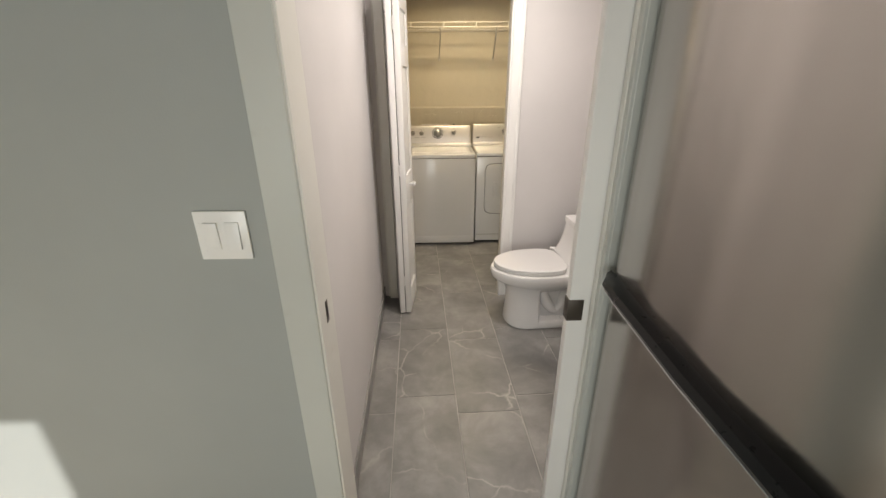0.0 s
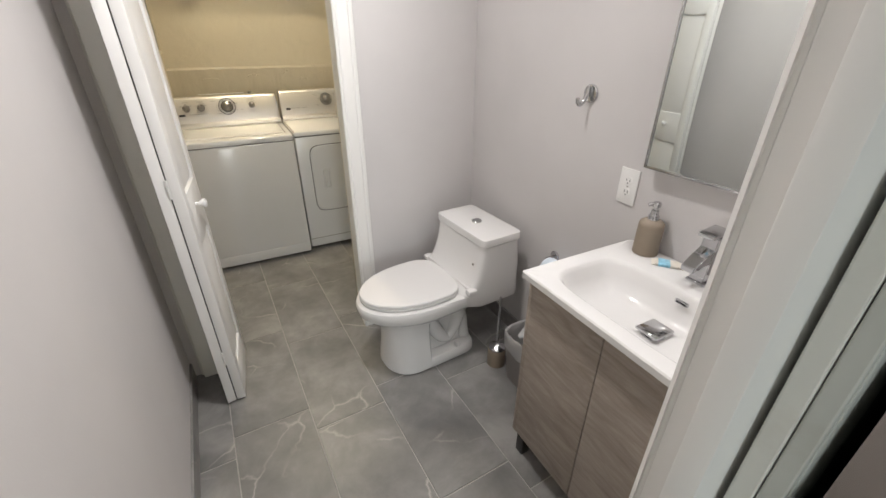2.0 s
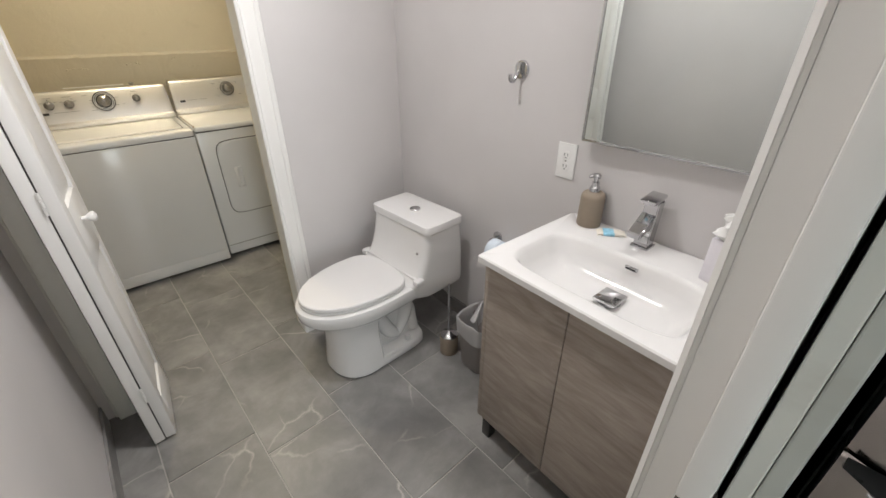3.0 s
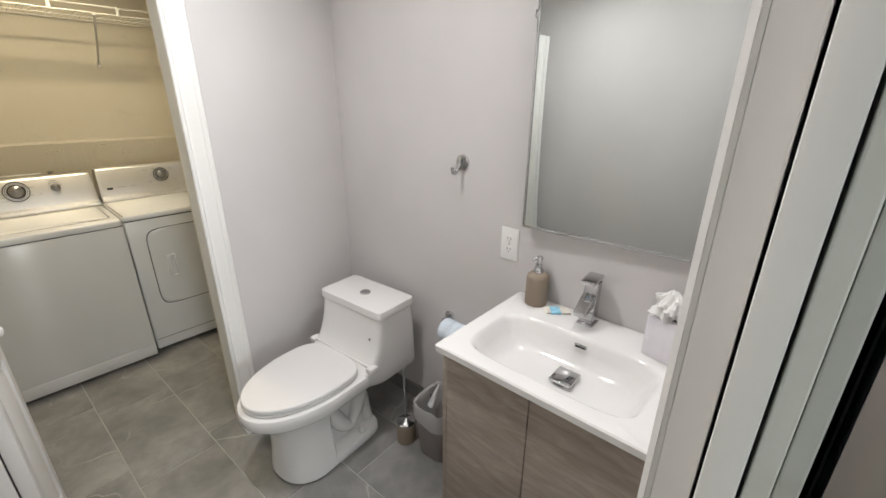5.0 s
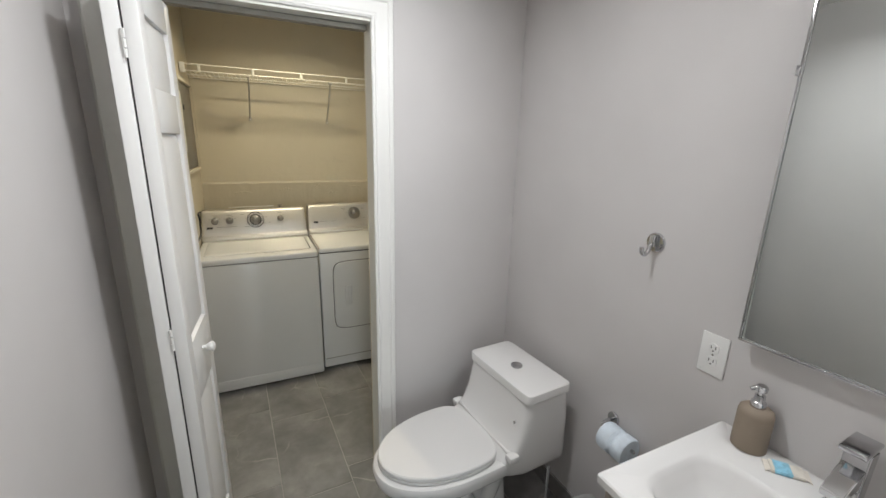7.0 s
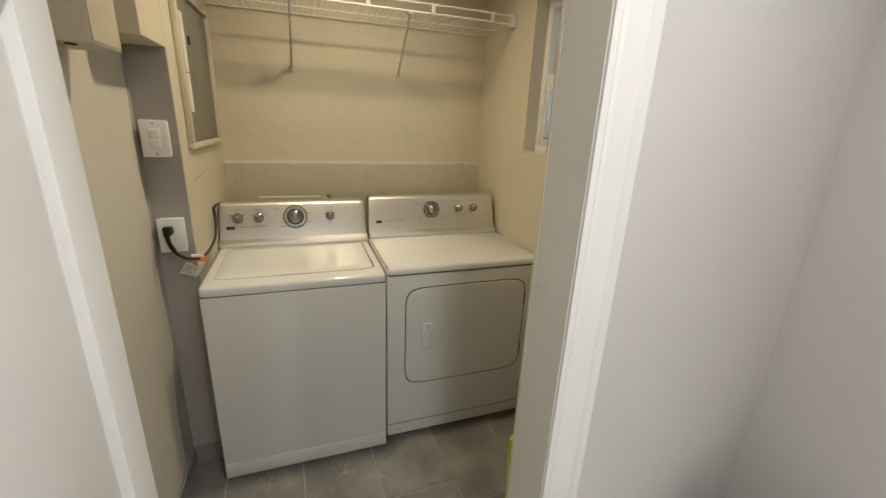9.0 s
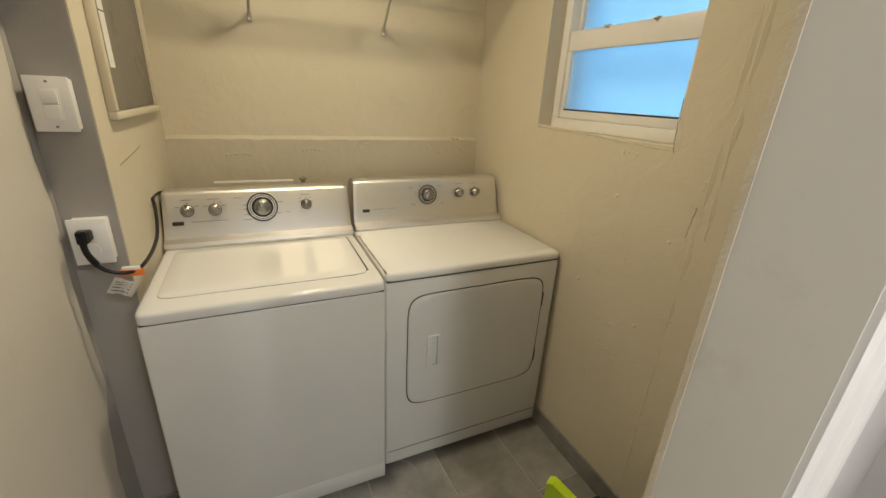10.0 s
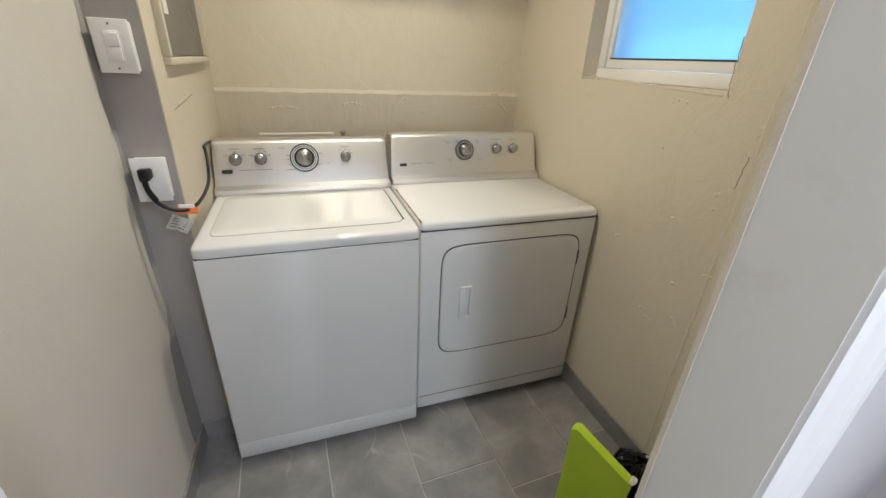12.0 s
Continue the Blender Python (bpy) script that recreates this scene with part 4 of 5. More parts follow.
# ---- laundry: washer and dryer ----
def knob_dial(parent, x, z, r, big, y0=4.1425, tilt=-14, ticks=False):
    """A silver dial on the sloping console."""
    m = pose(x, y0, z, 90 + tilt, 0, 0)
    if big:
        ring = part("dial_ring", lathe([(r * 1.62, 0), (r * 1.62, 0.003), (r * 1.35, 0.004), (r * 0.2, 0.004)], (0, 0, 0), 40, m=m), M_CONSOLE, parent, "silver dial ring")
        for rad, th in ((1.62, 0.0024), (1.36, 0.0014), (1.10, 0.0034)):
            bz = tube([(rad * r * math.cos(2 * math.pi * i / 40), rad * r * math.sin(2 * math.pi * i / 40), 0.0035) for i in range(41)], th, 6)
            bz.transform(m)
            part("dial_line", bz, M_BADGE, ring)
        if ticks:
            for i in range(18):
                a = 2 * math.pi * i / 18
                part("dial_mark", box(-0.0016, 1.68 * r, 0.0, 0.0016, 1.84 * r, 0.0012, m=m @ pose(0, 0, 0, 0, 0, math.degrees(a))), M_INK, ring)
    else:
        part("dial_ring", lathe([(r * 1.10, 0), (r * 1.10, 0.002), (r * 0.2, 0.0025)], (0, 0, 0), 30, m=m), M_BADGE, parent, "dark dial ring")
        for a in (-62, 0, 62):
            part("dial_mark", box(-0.0008, 1.22 * r, 0.0, 0.0008, 1.55 * r, 0.0012, m=m @ pose(0, 0, 0, 0, 0, a)), M_INK, parent)
    k = part("dial", lathe([(r, 0.001), (r * 0.99, 0.014), (r * 0.92, 0.020), (r * 0.74, 0.0225), (r * 0.70, 0.0215), (r * 0.66, 0.0225), (r * 0.3, 0.026), (r * 0.05, 0.0268)], (0, 0, 0), 36, m=m), M_DIALCHROME, parent, "silver turning dial")
    part("pointer", box(-r * 0.06, -r * 0.80, 0.0215, r * 0.06, -r * 0.1, 0.0270, 0.0006, m=m @ pose(0, 0, 0, 0, 0, 200)), M_CONSOLE, k)
    return k


def marks(parent, spots, y0, slope, dz=0.0, dx=0.0):
    """Small printed lines on the console: too small to be read."""
    for x, z, w in spots:
        x, z = x + dx, z + dz
        y = y0 + (z - 0.905) * slope
        part("print", box(x - w / 2, y - 0.0012, z - 0.0009, x + w / 2, y + 0.002, z + 0.0009), M_PRINT, parent)


def console(parent, x0, x1, z0, z1, dy=0.0):
    """Rounded control panel, leaning back: front at y 4.10 below, 4.15 above."""
    n = 12
    prof = [(4.088, z0), (4.084, z0 + 0.010), (4.090, z0 + 0.022), (4.118, z0 + 0.032), (4.128, z0 + 0.058), (4.158, z1 - 0.015), (4.166, z1 - 0.004), (4.180, z1), (4.235, z1 - 0.004), (4.262, z1 - 0.03), (4.268, z0)]
    rings = []
    for k, (x, s) in enumerate(((x0 + 0.004, 0.86), (x0, 0.95), (x0 + 0.006, 0.99), (x0 + 0.02, 1.0), (x1 - 0.02, 1.0), (x1 - 0.006, 0.99), (x1, 0.95), (x1 - 0.004, 0.86))):
        rings.append([Vector((x + (0.010 * (z - z0) / (z1 - z0) if k < 4 else -0.010 * (z - z0) / (z1 - z0)), 4.19 + dy + (y - 4.19) * s, z0 + (z - z0) * (1 - (1 - s) * 0.5))) for y, z in prof])
    c = part("console", loft(rings), M_CONSOLE, parent, "silver control panel")
    return c


def washer():
    x0, x1, y0 = -0.165, 0.505, 3.618
    w = thing("washing_machine", "white top-loading washing machine with silver control panel", "washing machine", ((x0 + x1) / 2, 3.97, 0))
    part("cabinet", box(x0, y0, 0.018, x1, 4.30, 0.830, 0.009, 3), M_ENAMEL, w)
    part("toe_panel", box(x0 + 0.004, y0 - 0.0025, 0.020, x1 - 0.004, y0 + 0.004, 0.088, 0.002), M_ENAMEL, w)
    part("shadow_gap", box(x0 + 0.006, y0 + 0.004, 0.8275, x1 - 0.006, 4.29, 0.8345), M_SEAM, w)
    ring = lambda d, z, p=30: oval((x0 + x1) / 2, 3.959, z, (x1 - x0) / 2 + 0.002 - d, 0.3445 - d, p, 64)
    part("top", loft([ring(0.003, 0.833), ring(0, 0.836), ring(0, 0.857), ring(0.002, 0.863), ring(0.006, 0.867), ring(0.012, 0.869)]), M_ENAMEL, w, "white enamel top")
    lid = lambda d, z, p=16: oval(0.170, 3.882, z, 0.298 - d, 0.192 - d, p, 64)
    part("lid_seam", loft([lid(-0.0008, 0.8682), lid(-0.0008, 0.8692)]), M_SEAM, w, "dark seam round the lid")
    part("lid", loft([lid(0.0, 0.8685), lid(0.0, 0.871), lid(0.004, 0.8735), lid(0.05, 0.8735), lid(0.09, 0.872)]), M_ENAMEL, w, "white lid")
    part("lid_gap", box(0.4660, 3.715, 0.8684, 0.4740, 4.066, 0.8698, 0.0003), M_BLACK, w, "open dark gap beside the lid")
    part("lid_gap", box(0.10, 3.6885, 0.8684, 0.43, 3.6928, 0.8698, 0.0003), M_SEAM, w)
    c = console(w, x0 - 0.002, x1 + 0.001, 0.869, 1.066)
    for x in (-0.083, 0.006):
        knob_dial(w, x, 0.996, 0.0205, False)
    knob_dial(w, 0.168, 0.996, 0.0325, True)
    knob_dial(w, 0.330, 0.998, 0.0190, False)
    marks(c, [(-0.083, 1.048, 0.035), (0.004, 1.048, 0.04), (-0.115, 1.024, 0.012), (-0.082, 1.036, 0.010), (-0.052, 1.026, 0.012), (-0.026, 1.024, 0.011), (0.024, 1.036, 0.010), (0.038, 1.024, 0.012), (0.085, 1.048, 0.025), (0.108, 1.020, 0.014), (0.108, 1.005, 0.012), (0.110, 0.985, 0.016), (0.112, 0.966, 0.03), (0.232, 1.026, 0.018), (0.226, 0.984, 0.016), (0.258, 0.986, 0.012), (0.328, 1.050, 0.032), (0.308, 1.036, 0.007), (0.345, 1.036, 0.007), (-0.042, 0.970, 0.065), (0.02, 0.970, 0.05)], 4.1225, 0.225, -0.014)
    part("badge", box(-0.133, 4.124, 0.948, -0.098, 4.138, 0.960, 0.001, m=None), M_BADGE, c, "dark maker's badge")
    part("hose_rail", box(0.0, 4.30, 1.060, 0.30, 4.312, 1.067, 0.002), M_WHITEPLASTIC, w)
    fit_ = lathe([(0.010, 0), (0.010, 0.012), (0.016, 0.013), (0.016, 0.018), (0.006, 0.022), (0.001, 0.023)], (0.34, 4.31, 1.052), 14)
    part("hose_fitting", fit_, M_GREYMETAL, w, "small metal hose fitting behind the panel")
    return w


def dryer():
    x0, x1, y0 = 0.516, 1.242, 3.656
    w = thing("tumble_dryer", "white front-loading tumble dryer with silver control panel", "tumble dryer", ((x0 + x1) / 2, 3.97, 0))
    part("cabinet", box(x0, y0, 0.022, x1, 4.30, 0.838, 0.009, 3), M_ENAMEL, w)
    part("shadow_gap", box(x0 + 0.006, y0 + 0.003, 0.8355, x1 - 0.006, 4.29, 0.8425), M_SEAM, w)
    ring = lambda d, z, p=34: oval((x0 + x1) / 2, 3.978, z, (x1 - x0) / 2 + 0.003 - d, 0.326 - d, p, 64)
    part("top", loft([ring(0.004, 0.842), ring(0, 0.846), ring(0, 0.862), ring(0.004, 0.870), ring(0.012, 0.874)]), M_ENAMEL, w, "white enamel top")
    part("toe_line", box(x0 + 0.008, y0 - 0.0012, 0.086, x1 - 0.008, y0 + 0.002, 0.090), M_GREYMETAL, w)
    cx, cz, hx, hz = 0.890, 0.536, 0.291, 0.238
    up = lambda d, y: [Vector((p.x, y, p.y)) for p in oval(cx, cz, 0, hx - d, hz - d, 9, 72)]
    part("door_seam", loft([up(-0.0042, y0 + 0.002), up(-0.0042, y0 - 0.0010)]), M_SEAM, w, "dark seam round the door")
    d = part("door", loft([up(0, y0 + 0.002), up(0, y0 - 0.002), up(0.004, y0 - 0.006), up(0.02, y0 - 0.0075), up(0.06, y0 - 0.0075)]), M_ENAMEL, w, "white dryer door")
    hb = bmesh.new()
    for a in ((0.672, 0.468, 0.720, 0.476), (0.672, 0.598, 0.720, 0.606), (0.672, 0.476, 0.680, 0.598), (0.712, 0.476, 0.720, 0.598)):
        box(a[0], y0 - 0.017, a[1], a[2], y0 - 0.006, a[3], 0.003, bm=hb)
    box(0.679, y0 - 0.022, 0.476, 0.690, y0 - 0.0072, 0.598, 0.003, bm=hb)
    part("handle", hb, M_ENAMEL, d, "white recessed handle")
    for z in (0.67, 0.40):
        part("hinge", box(1.178, y0 - 0.0075, z - 0.03, 1.1840, y0 - 0.001, z + 0.03, 0.001), M_DARK, d)
    edge = [Vector((x0 + 0.0035, 3.66 + 0.40 * k / 24, 0.8725)) for k in range(25)]
    part("grime", tube(edge, lambda k: 0.0012 + 0.0026 * max(0, noise.noise((k * 0.5, 3, 9)) + 0.25), 6), M_RUST, w, "brown grime along the edge of the top")
    for k, (gx, gy, gr) in enumerate(((x0 + 0.016, 4.075, 0.004), (x0 + 0.010, 4.045, 0.003), (1.205, 4.06, 0.003))):
        part("rust_spot", lathe([(gr, 0), (gr * 0.8, 0.0008), (gr * 0.1, 0.001)], (gx, gy, 0.8738), 9), M_RUST, w)
    c = console(w, x0 + 0.002, x1 - 0.004, 0.874, 1.078, 0.02)
    knob_dial(w, 0.864, 1.006, 0.0255, True, 4.1625, ticks=True)
    knob_dial(w, 1.024, 1.008, 0.0190, False, 4.1625)
    knob_dial(w, 1.110, 1.008, 0.0190, False, 4.1625)
    marks(c, [(0.765, 1.062, 0.028), (0.768, 1.054, 0.012), (0.81, 1.066, 0.014), (0.91, 1.064, 0.018), (0.912, 1.056, 0.012), (0.79, 1.030, 0.012), (0.775, 0.988, 0.028), (0.778, 0.980, 0.012), (0.83, 0.984, 0.014), (0.922, 0.984, 0.02), (1.003, 1.068, 0.05), (1.088, 1.068, 0.03), (0.615, 0.974, 0.055), (0.68, 0.974, 0.04)], 4.1425, 0.225, -0.020, 0.018)
    part("badge", box(0.560, 4.145, 0.945, 0.590, 4.160, 0.957, 0.001), M_BADGE, c, "dark maker's badge")


WASHER = washer()
dryer()


# ---- laundry: wire shelf ----
def wire_shelf():
    z, yf, yb, x0, x1 = 1.936, 4.12, 4.445, -0.155, 1.240
    s = thing("wire_shelf", "white coated wire shelf on two wall brackets", "shelf", (0.5, 4.3, z))
    for nm, y, zz in (("front_rail", yf, z + 0.036), ("front_rail", yf, z - 0.002), ("back_rail", yb, z - 0.002), ("middle_rail", 4.285, z - 0.004)):
        part(nm, tube([(x0, y, zz), ((x0 + x1) / 2, y, zz), (x1, y, zz)], 0.0042 if "front" in nm else 0.0032, 8), M_WIRE, s)
    wires = bmesh.new()
    n = 54
    for i in range(n + 1):
        x = x0 + 0.006 + (x1 - x0 - 0.012) * i / n
        tube([(x, yf - 0.002, z + 0.003), (x, (yf + yb) / 2, z + 0.002), (x, yb, z + 0.003)], 0.0016, 5, bm=wires)
    tagged(part("deck_wires", wires, M_WIRE, s), kind="stuff")
    for x in (-0.068, 0.232, 0.530, 0.830, 1.130):
        part("rail_post", box(x - 0.008, yf - 0.0045, z - 0.005, x + 0.008, yf + 0.0045, z + 0.039, 0.0015), M_WIRE, s)
    for x in (0.196, 0.740):
        top_x = x + (0.008 if x < 0.5 else -0.022)
        b = tube([(top_x, yf + 0.004, z - 0.006), (top_x, yf + 0.010, z - 0.022), (top_x * 0.5 + x * 0.5, yf + 0.165, z - 0.135), (x, BACK_Y - 0.012, 1.700), (x, BACK_Y - 0.006, 1.692)], 0.0058, 8)
        box(x - 0.010, BACK_Y - 0.010, 1.668, x + 0.010, BACK_Y - 0.0005, 1.702, 0.003, bm=b)
        box(top_x - 0.012, yf - 0.006, z - 0.016, top_x + 0.012, yf + 0.020, z - 0.004, 0.002, bm=b)
        br = part("bracket", b, M_BRACKET, s, "angled support bracket, greyed for the shade under the shelf")
        part("screw", lathe([(0.006, 0), (0.005, 0.003), (0.001, 0.004)], (x, BACK_Y - 0.010, 1.677), 10, m=pose(0, 0, 0, 90, 0, 0)), M_WIRE, br)
    for x in (x0 - 0.001, x1 + 0.002):
        part("end_clip", box(x - 0.012, yf - 0.012, z - 0.014, x + 0.014, yf + 0.022, z + 0.044, 0.003), M_WHITEPLASTIC, s, "white plastic wall clip")


wire_shelf()

# ---- laundry: window ----
FX = 1.320
win = thing("window_1", "white single-hung window with frosted panes and blue daylight", "window", (FX, 3.6, WZ0))
tagged(win, kind="structure")
fw = 0.038
for a in ((WY0 + 0.001, WZ0 + 0.001, WY1 - 0.001, WZ0 + 0.042), (WY0 + 0.001, WZ1 - 0.04, WY1 - 0.001, WZ1 - 0.001), (WY0 + 0.001, WZ0 + 0.042, WY0 + fw, WZ1 - 0.04), (WY1 - fw, WZ0 + 0.042, WY1 - 0.001, WZ1 - 0.04)):
    part("window_frame", box(FX, a[0], a[1], FX + 0.075, a[2], a[3], 0.003), M_TRIM, win)
sy0, sy1 = WY0 + fw, WY1 - fw


def sash(x, z0, z1, rail_low, rail_top):
    s = part("sash", box(x, sy0 + 0.001, z0, x + 0.026, sy1 - 0.001, z0 + rail_low, 0.003), M_TRIM, win, "white window sash")
    part("sash_rail", box(x, sy0 + 0.001, z1 - rail_top, x + 0.026, sy1 - 0.001, z1, 0.003), M_TRIM, s)
    for y in (sy0 + 0.001, sy1 - 0.021):
        part("sash_stile", box(x + 0.0005, y, z0 + rail_low, x + 0.0255, y + 0.020, z1 - rail_top, 0.002), M_TRIM, s)
    part("bead", box(x - 0.001, sy0 + 0.02, z0 + rail_low - 0.006, x + 0.008, sy1 - 0.02, z0 + rail_low, 0.001), M_DARK, s)
    p = part("pane", box(x + 0.011, sy0 + 0.015, z0 + rail_low - 0.004, x + 0.014, sy1 - 0.015, z1 - rail_top + 0.004), M_FROST, s, "frosted window pane")
    p.visible_shadow = False


sash(FX + 0.008, WZ0 + 0.043, 1.690, 0.036, 0.070)
sash(FX + 0.040, 1.640, WZ1 - 0.042, 0.045, 0.036)
part("sticker", box(FX + 0.0495, 3.560, 1.825, FX + 0.0505, 3.670, 1.885), M_WHITEPLASTIC, win, "pale sticker on the upper pane")
for y in (3.50, 3.70):
    part("sash_latch", box(FX - 0.002, y - 0.01, 1.688, FX + 0.016, y + 0.01, 1.694, 0.001), M_WHITEPLASTIC, win)
setting("backdrop", box(1.47, 2.9, 1.0, 1.48, 4.3, 2.4), M_SKY, "blue daylight outside the frosted window")

# ---- laundry: fuse panel, boxes, switch and outlet on the side wall ----
MP = Matrix.Translation(CH0) @ Matrix.Rotation(-math.atan2(CH1.x - CH0.x, CH1.y - CH0.y), 4, "Z")


def fuse_panel():
    p = thing("fuse_panel", "grey metal fuse panel in a cream frame on the wall", "fuse panel", (-0.17, 4.05, 1.6))
    y0, y1, z0, z1 = 0.095, 0.585, 1.328, 1.88
    f = 0.020
    for a in ((y0, z0, y1, z0 + f), (y0, z1 - f, y1, z1), (y0, z0 + f, y0 + f, z1 - f), (y1 - f, z0 + f, y1, z1 - f)):
        part("frame", box(0.0006, a[0], a[1], 0.022, a[2], a[3], 0.003, m=MP), M_CREAM, p)
    d = part("door", box(0.0008, y0 + f + 0.004, z0 + f + 0.004, 0.010, y1 - f - 0.004, z1 - f - 0.004, 0.002, m=MP), M_GREYMETAL, p, "grey metal door")
    part("latch", box(0.010, 0.24, 1.70, 0.016, 0.255, 1.73, 0.001, m=MP), M_DARK, d)
    for z0l, z1l in ((1.60, 1.80), (1.46, 1.595)):
        part("paper_label", box(0.0102, 0.165, z0l, 0.0110, 0.205, z1l, m=MP), M_WHITEPLASTIC, d, "white paper strip")


fuse_panel()
setting("boxing", box(-0.3048, 3.541, 1.655, CH0.x, 3.7748, CEIL_Z - 0.001, 0.002), M_CREAM, "cream boxed-out wall corner")
wb = thing("wall_box", "cream painted steel box mounted on the wall", "electrical box", (-0.25, 3.32, 1.6))
part("body", box(-0.3048, 3.255, 1.592, -0.199, 3.418, 2.16, 0.004), M_CREAM, wb)
part("cover", box(-0.199, 3.259, 1.598, -0.1965, 3.414, 2.15, 0.001), M_CREAM, wb)
part("knockout", lathe([(0.011, 0), (0.011, 0.004), (0.001, 0.005)], (-0.25, 3.29, 1.588), 16), M_BADGE, wb, "dark knockout hole")



def laundry_switch():
    s = thing("light_switch", "white double rocker switch on a surface box", "light switch", (-0.24, 3.7550, 1.38))
    cx, cz = -0.246, 1.370
    part("back_box", box(cx - 0.036, 3.7370, cz - 0.056, cx + 0.036, 3.7698, cz + 0.056, 0.003), M_WHITEPLASTIC, s)
    pl = part("plate", box(cx - 0.040, 3.7310, cz - 0.060, cx + 0.040, 3.7372, cz + 0.060, 0.002), M_WHITEPLASTIC, s)
    part("surround", box(cx - 0.018, 3.7295, cz - 0.034, cx + 0.018, 3.7312, cz + 0.034, 0.0008), M_WHITEPLASTIC, pl)
    for k in (-1, 1):
        part("rocker", box(cx - 0.015, 3.7255, cz + k * 0.016 - 0.0145, cx + 0.015, 3.7297, cz + k * 0.016 + 0.0145, 0.0015, m=None), M_WHITEPLASTIC, pl)
        part("screw", lathe([(0.003, 0), (0.0026, 0.001), (0.0005, 0.0012)], (cx, 3.7310, cz + k * 0.049), 10, m=pose(0, 0, 0, 90, 0, 0)), M_GREYMETAL, pl)


laundry_switch()


def laundry_outlet():
    o = thing("power_outlet", "white power outlet on a surface box with a black plug", "power outlet", (-0.24, 3.7550, 1.07))
    cx, cz = -0.243, 1.037
    part("back_box", box(cx - 0.037, 3.7370, cz - 0.057, cx + 0.037, 3.7698, cz + 0.057, 0.003), M_WHITEPLASTIC, o)
    pl = part("plate", box(cx - 0.041, 3.7300, cz - 0.061, cx + 0.041, 3.7372, cz + 0.061, 0.002), M_WHITEPLASTIC, o)
    part("face", lathe([(0.0175, 0), (0.017, 0.002), (0.001, 0.0022)], (cx, 3.7300, cz - 0.022), 24, m=pose(0, 0, 0, 90, 0, 0)), M_WHITEPLASTIC, pl)
    pg = loft([[Vector((cx - 0.006 + dx, y, cz + 0.022 + dz)) for dx, dz in ((-w, -h), (w, -h), (w, h), (-w, h))] for y, w, h in ((3.7295, 0.015, 0.013), (3.7130, 0.015, 0.014), (3.7010, 0.013, 0.016), (3.6910, 0.009, 0.018))])
    bmesh.ops.bevel(pg, geom=pg.edges[:], offset=0.003, segments=2, affect="EDGES")
    c = part("power_cord", tube(curve_points([(cx - 0.006, 3.7000, cz + 0.010), (cx - 0.002, 3.6970, cz - 0.030), (cx + 0.020, 3.7000, cz - 0.066), (cx + 0.056, 3.7070, cz - 0.084), (-0.155, 3.7300, cz - 0.084), (-0.148, 3.84, cz - 0.084), (-0.150, 3.95, cz - 0.074), (-0.156, 4.02, cz - 0.050), (-0.160, 4.058, cz - 0.014), (-0.1640, 4.078, cz + 0.010), (-0.1700, 4.110, cz + 0.020), (-0.170, 4.24, cz + 0.010), (-0.150, 4.33, cz - 0.05), (-0.14, 4.345, 0.6)], 8), 0.0056, 10), M_BLACK, WASHER, "black power cord")
    part("plug", pg, M_BLACK, c, "black plug")
    sleeve = tube(curve_points([(cx - 0.006, 3.6970, cz + 0.012), (cx - 0.003, 3.6960, cz - 0.018), (cx + 0.010, 3.6980, cz - 0.050)], 6), 0.0075, 10)
    part("strain_relief", sleeve, M_BLACK, c)
    m = pose(-0.168, 3.7130, 0.953, 0, 6, 8)
    part("orange_tag", box(-0.026, -0.003, -0.013, 0.026, 0.003, 0.007, 0.001, m=m), M_ORANGE, c, "orange warning tag")
    part("tag_fold", box(-0.022, -0.0035, 0.005, 0.018, 0.0025, 0.014, 0.001, m=m), M_WHITEPLASTIC, c)
    tm = pose(-0.192, 3.7070, 0.914, 8, 18, 4) @ pose(0, 0, 0, 0, 14, 0)

    def crumple(u, w):
        return Vector((u, 0.007 * noise.noise((u * 45, w * 40, 1.5)) + 0.004 * noise.noise((u * 110, w * 90, 7)), w - 0.10 * u * u / 0.03))
    sheet = bmesh.new()
    grid = [[sheet.verts.new(crumple(-0.028 + 0.056 * a / 12, -0.027 + 0.050 * b / 12)) for a in range(13)] for b in range(13)]
    for b in range(12):
        for a in range(12):
            sheet.faces.new((grid[b][a], grid[b][a + 1], grid[b + 1][a + 1], grid[b + 1][a]))
    bmesh.ops.solidify(sheet, geom=sheet.faces[:], thickness=0.0006)
    sheet.transform(tm)
    t = part("white_tag", sheet, M_WHITEPLASTIC, WASHER, "crumpled white paper care tag")
    for k in range(4):
        ln = bmesh.new()
        for s0 in (0, 1):
            q = [crumple(-0.022 + 0.020 * s0 + d, -0.018 + 0.010 * k + e) + Vector((0, -0.0013, 0)) for d, e in ((0, 0), (0.017, 0), (0.017, 0.002), (0, 0.002))]
            loft([q, [p + Vector((0, 0.0009, 0)) for p in q]], ln)
        ln.transform(tm)
        part("print", ln, M_INK, t)


laundry_outlet()

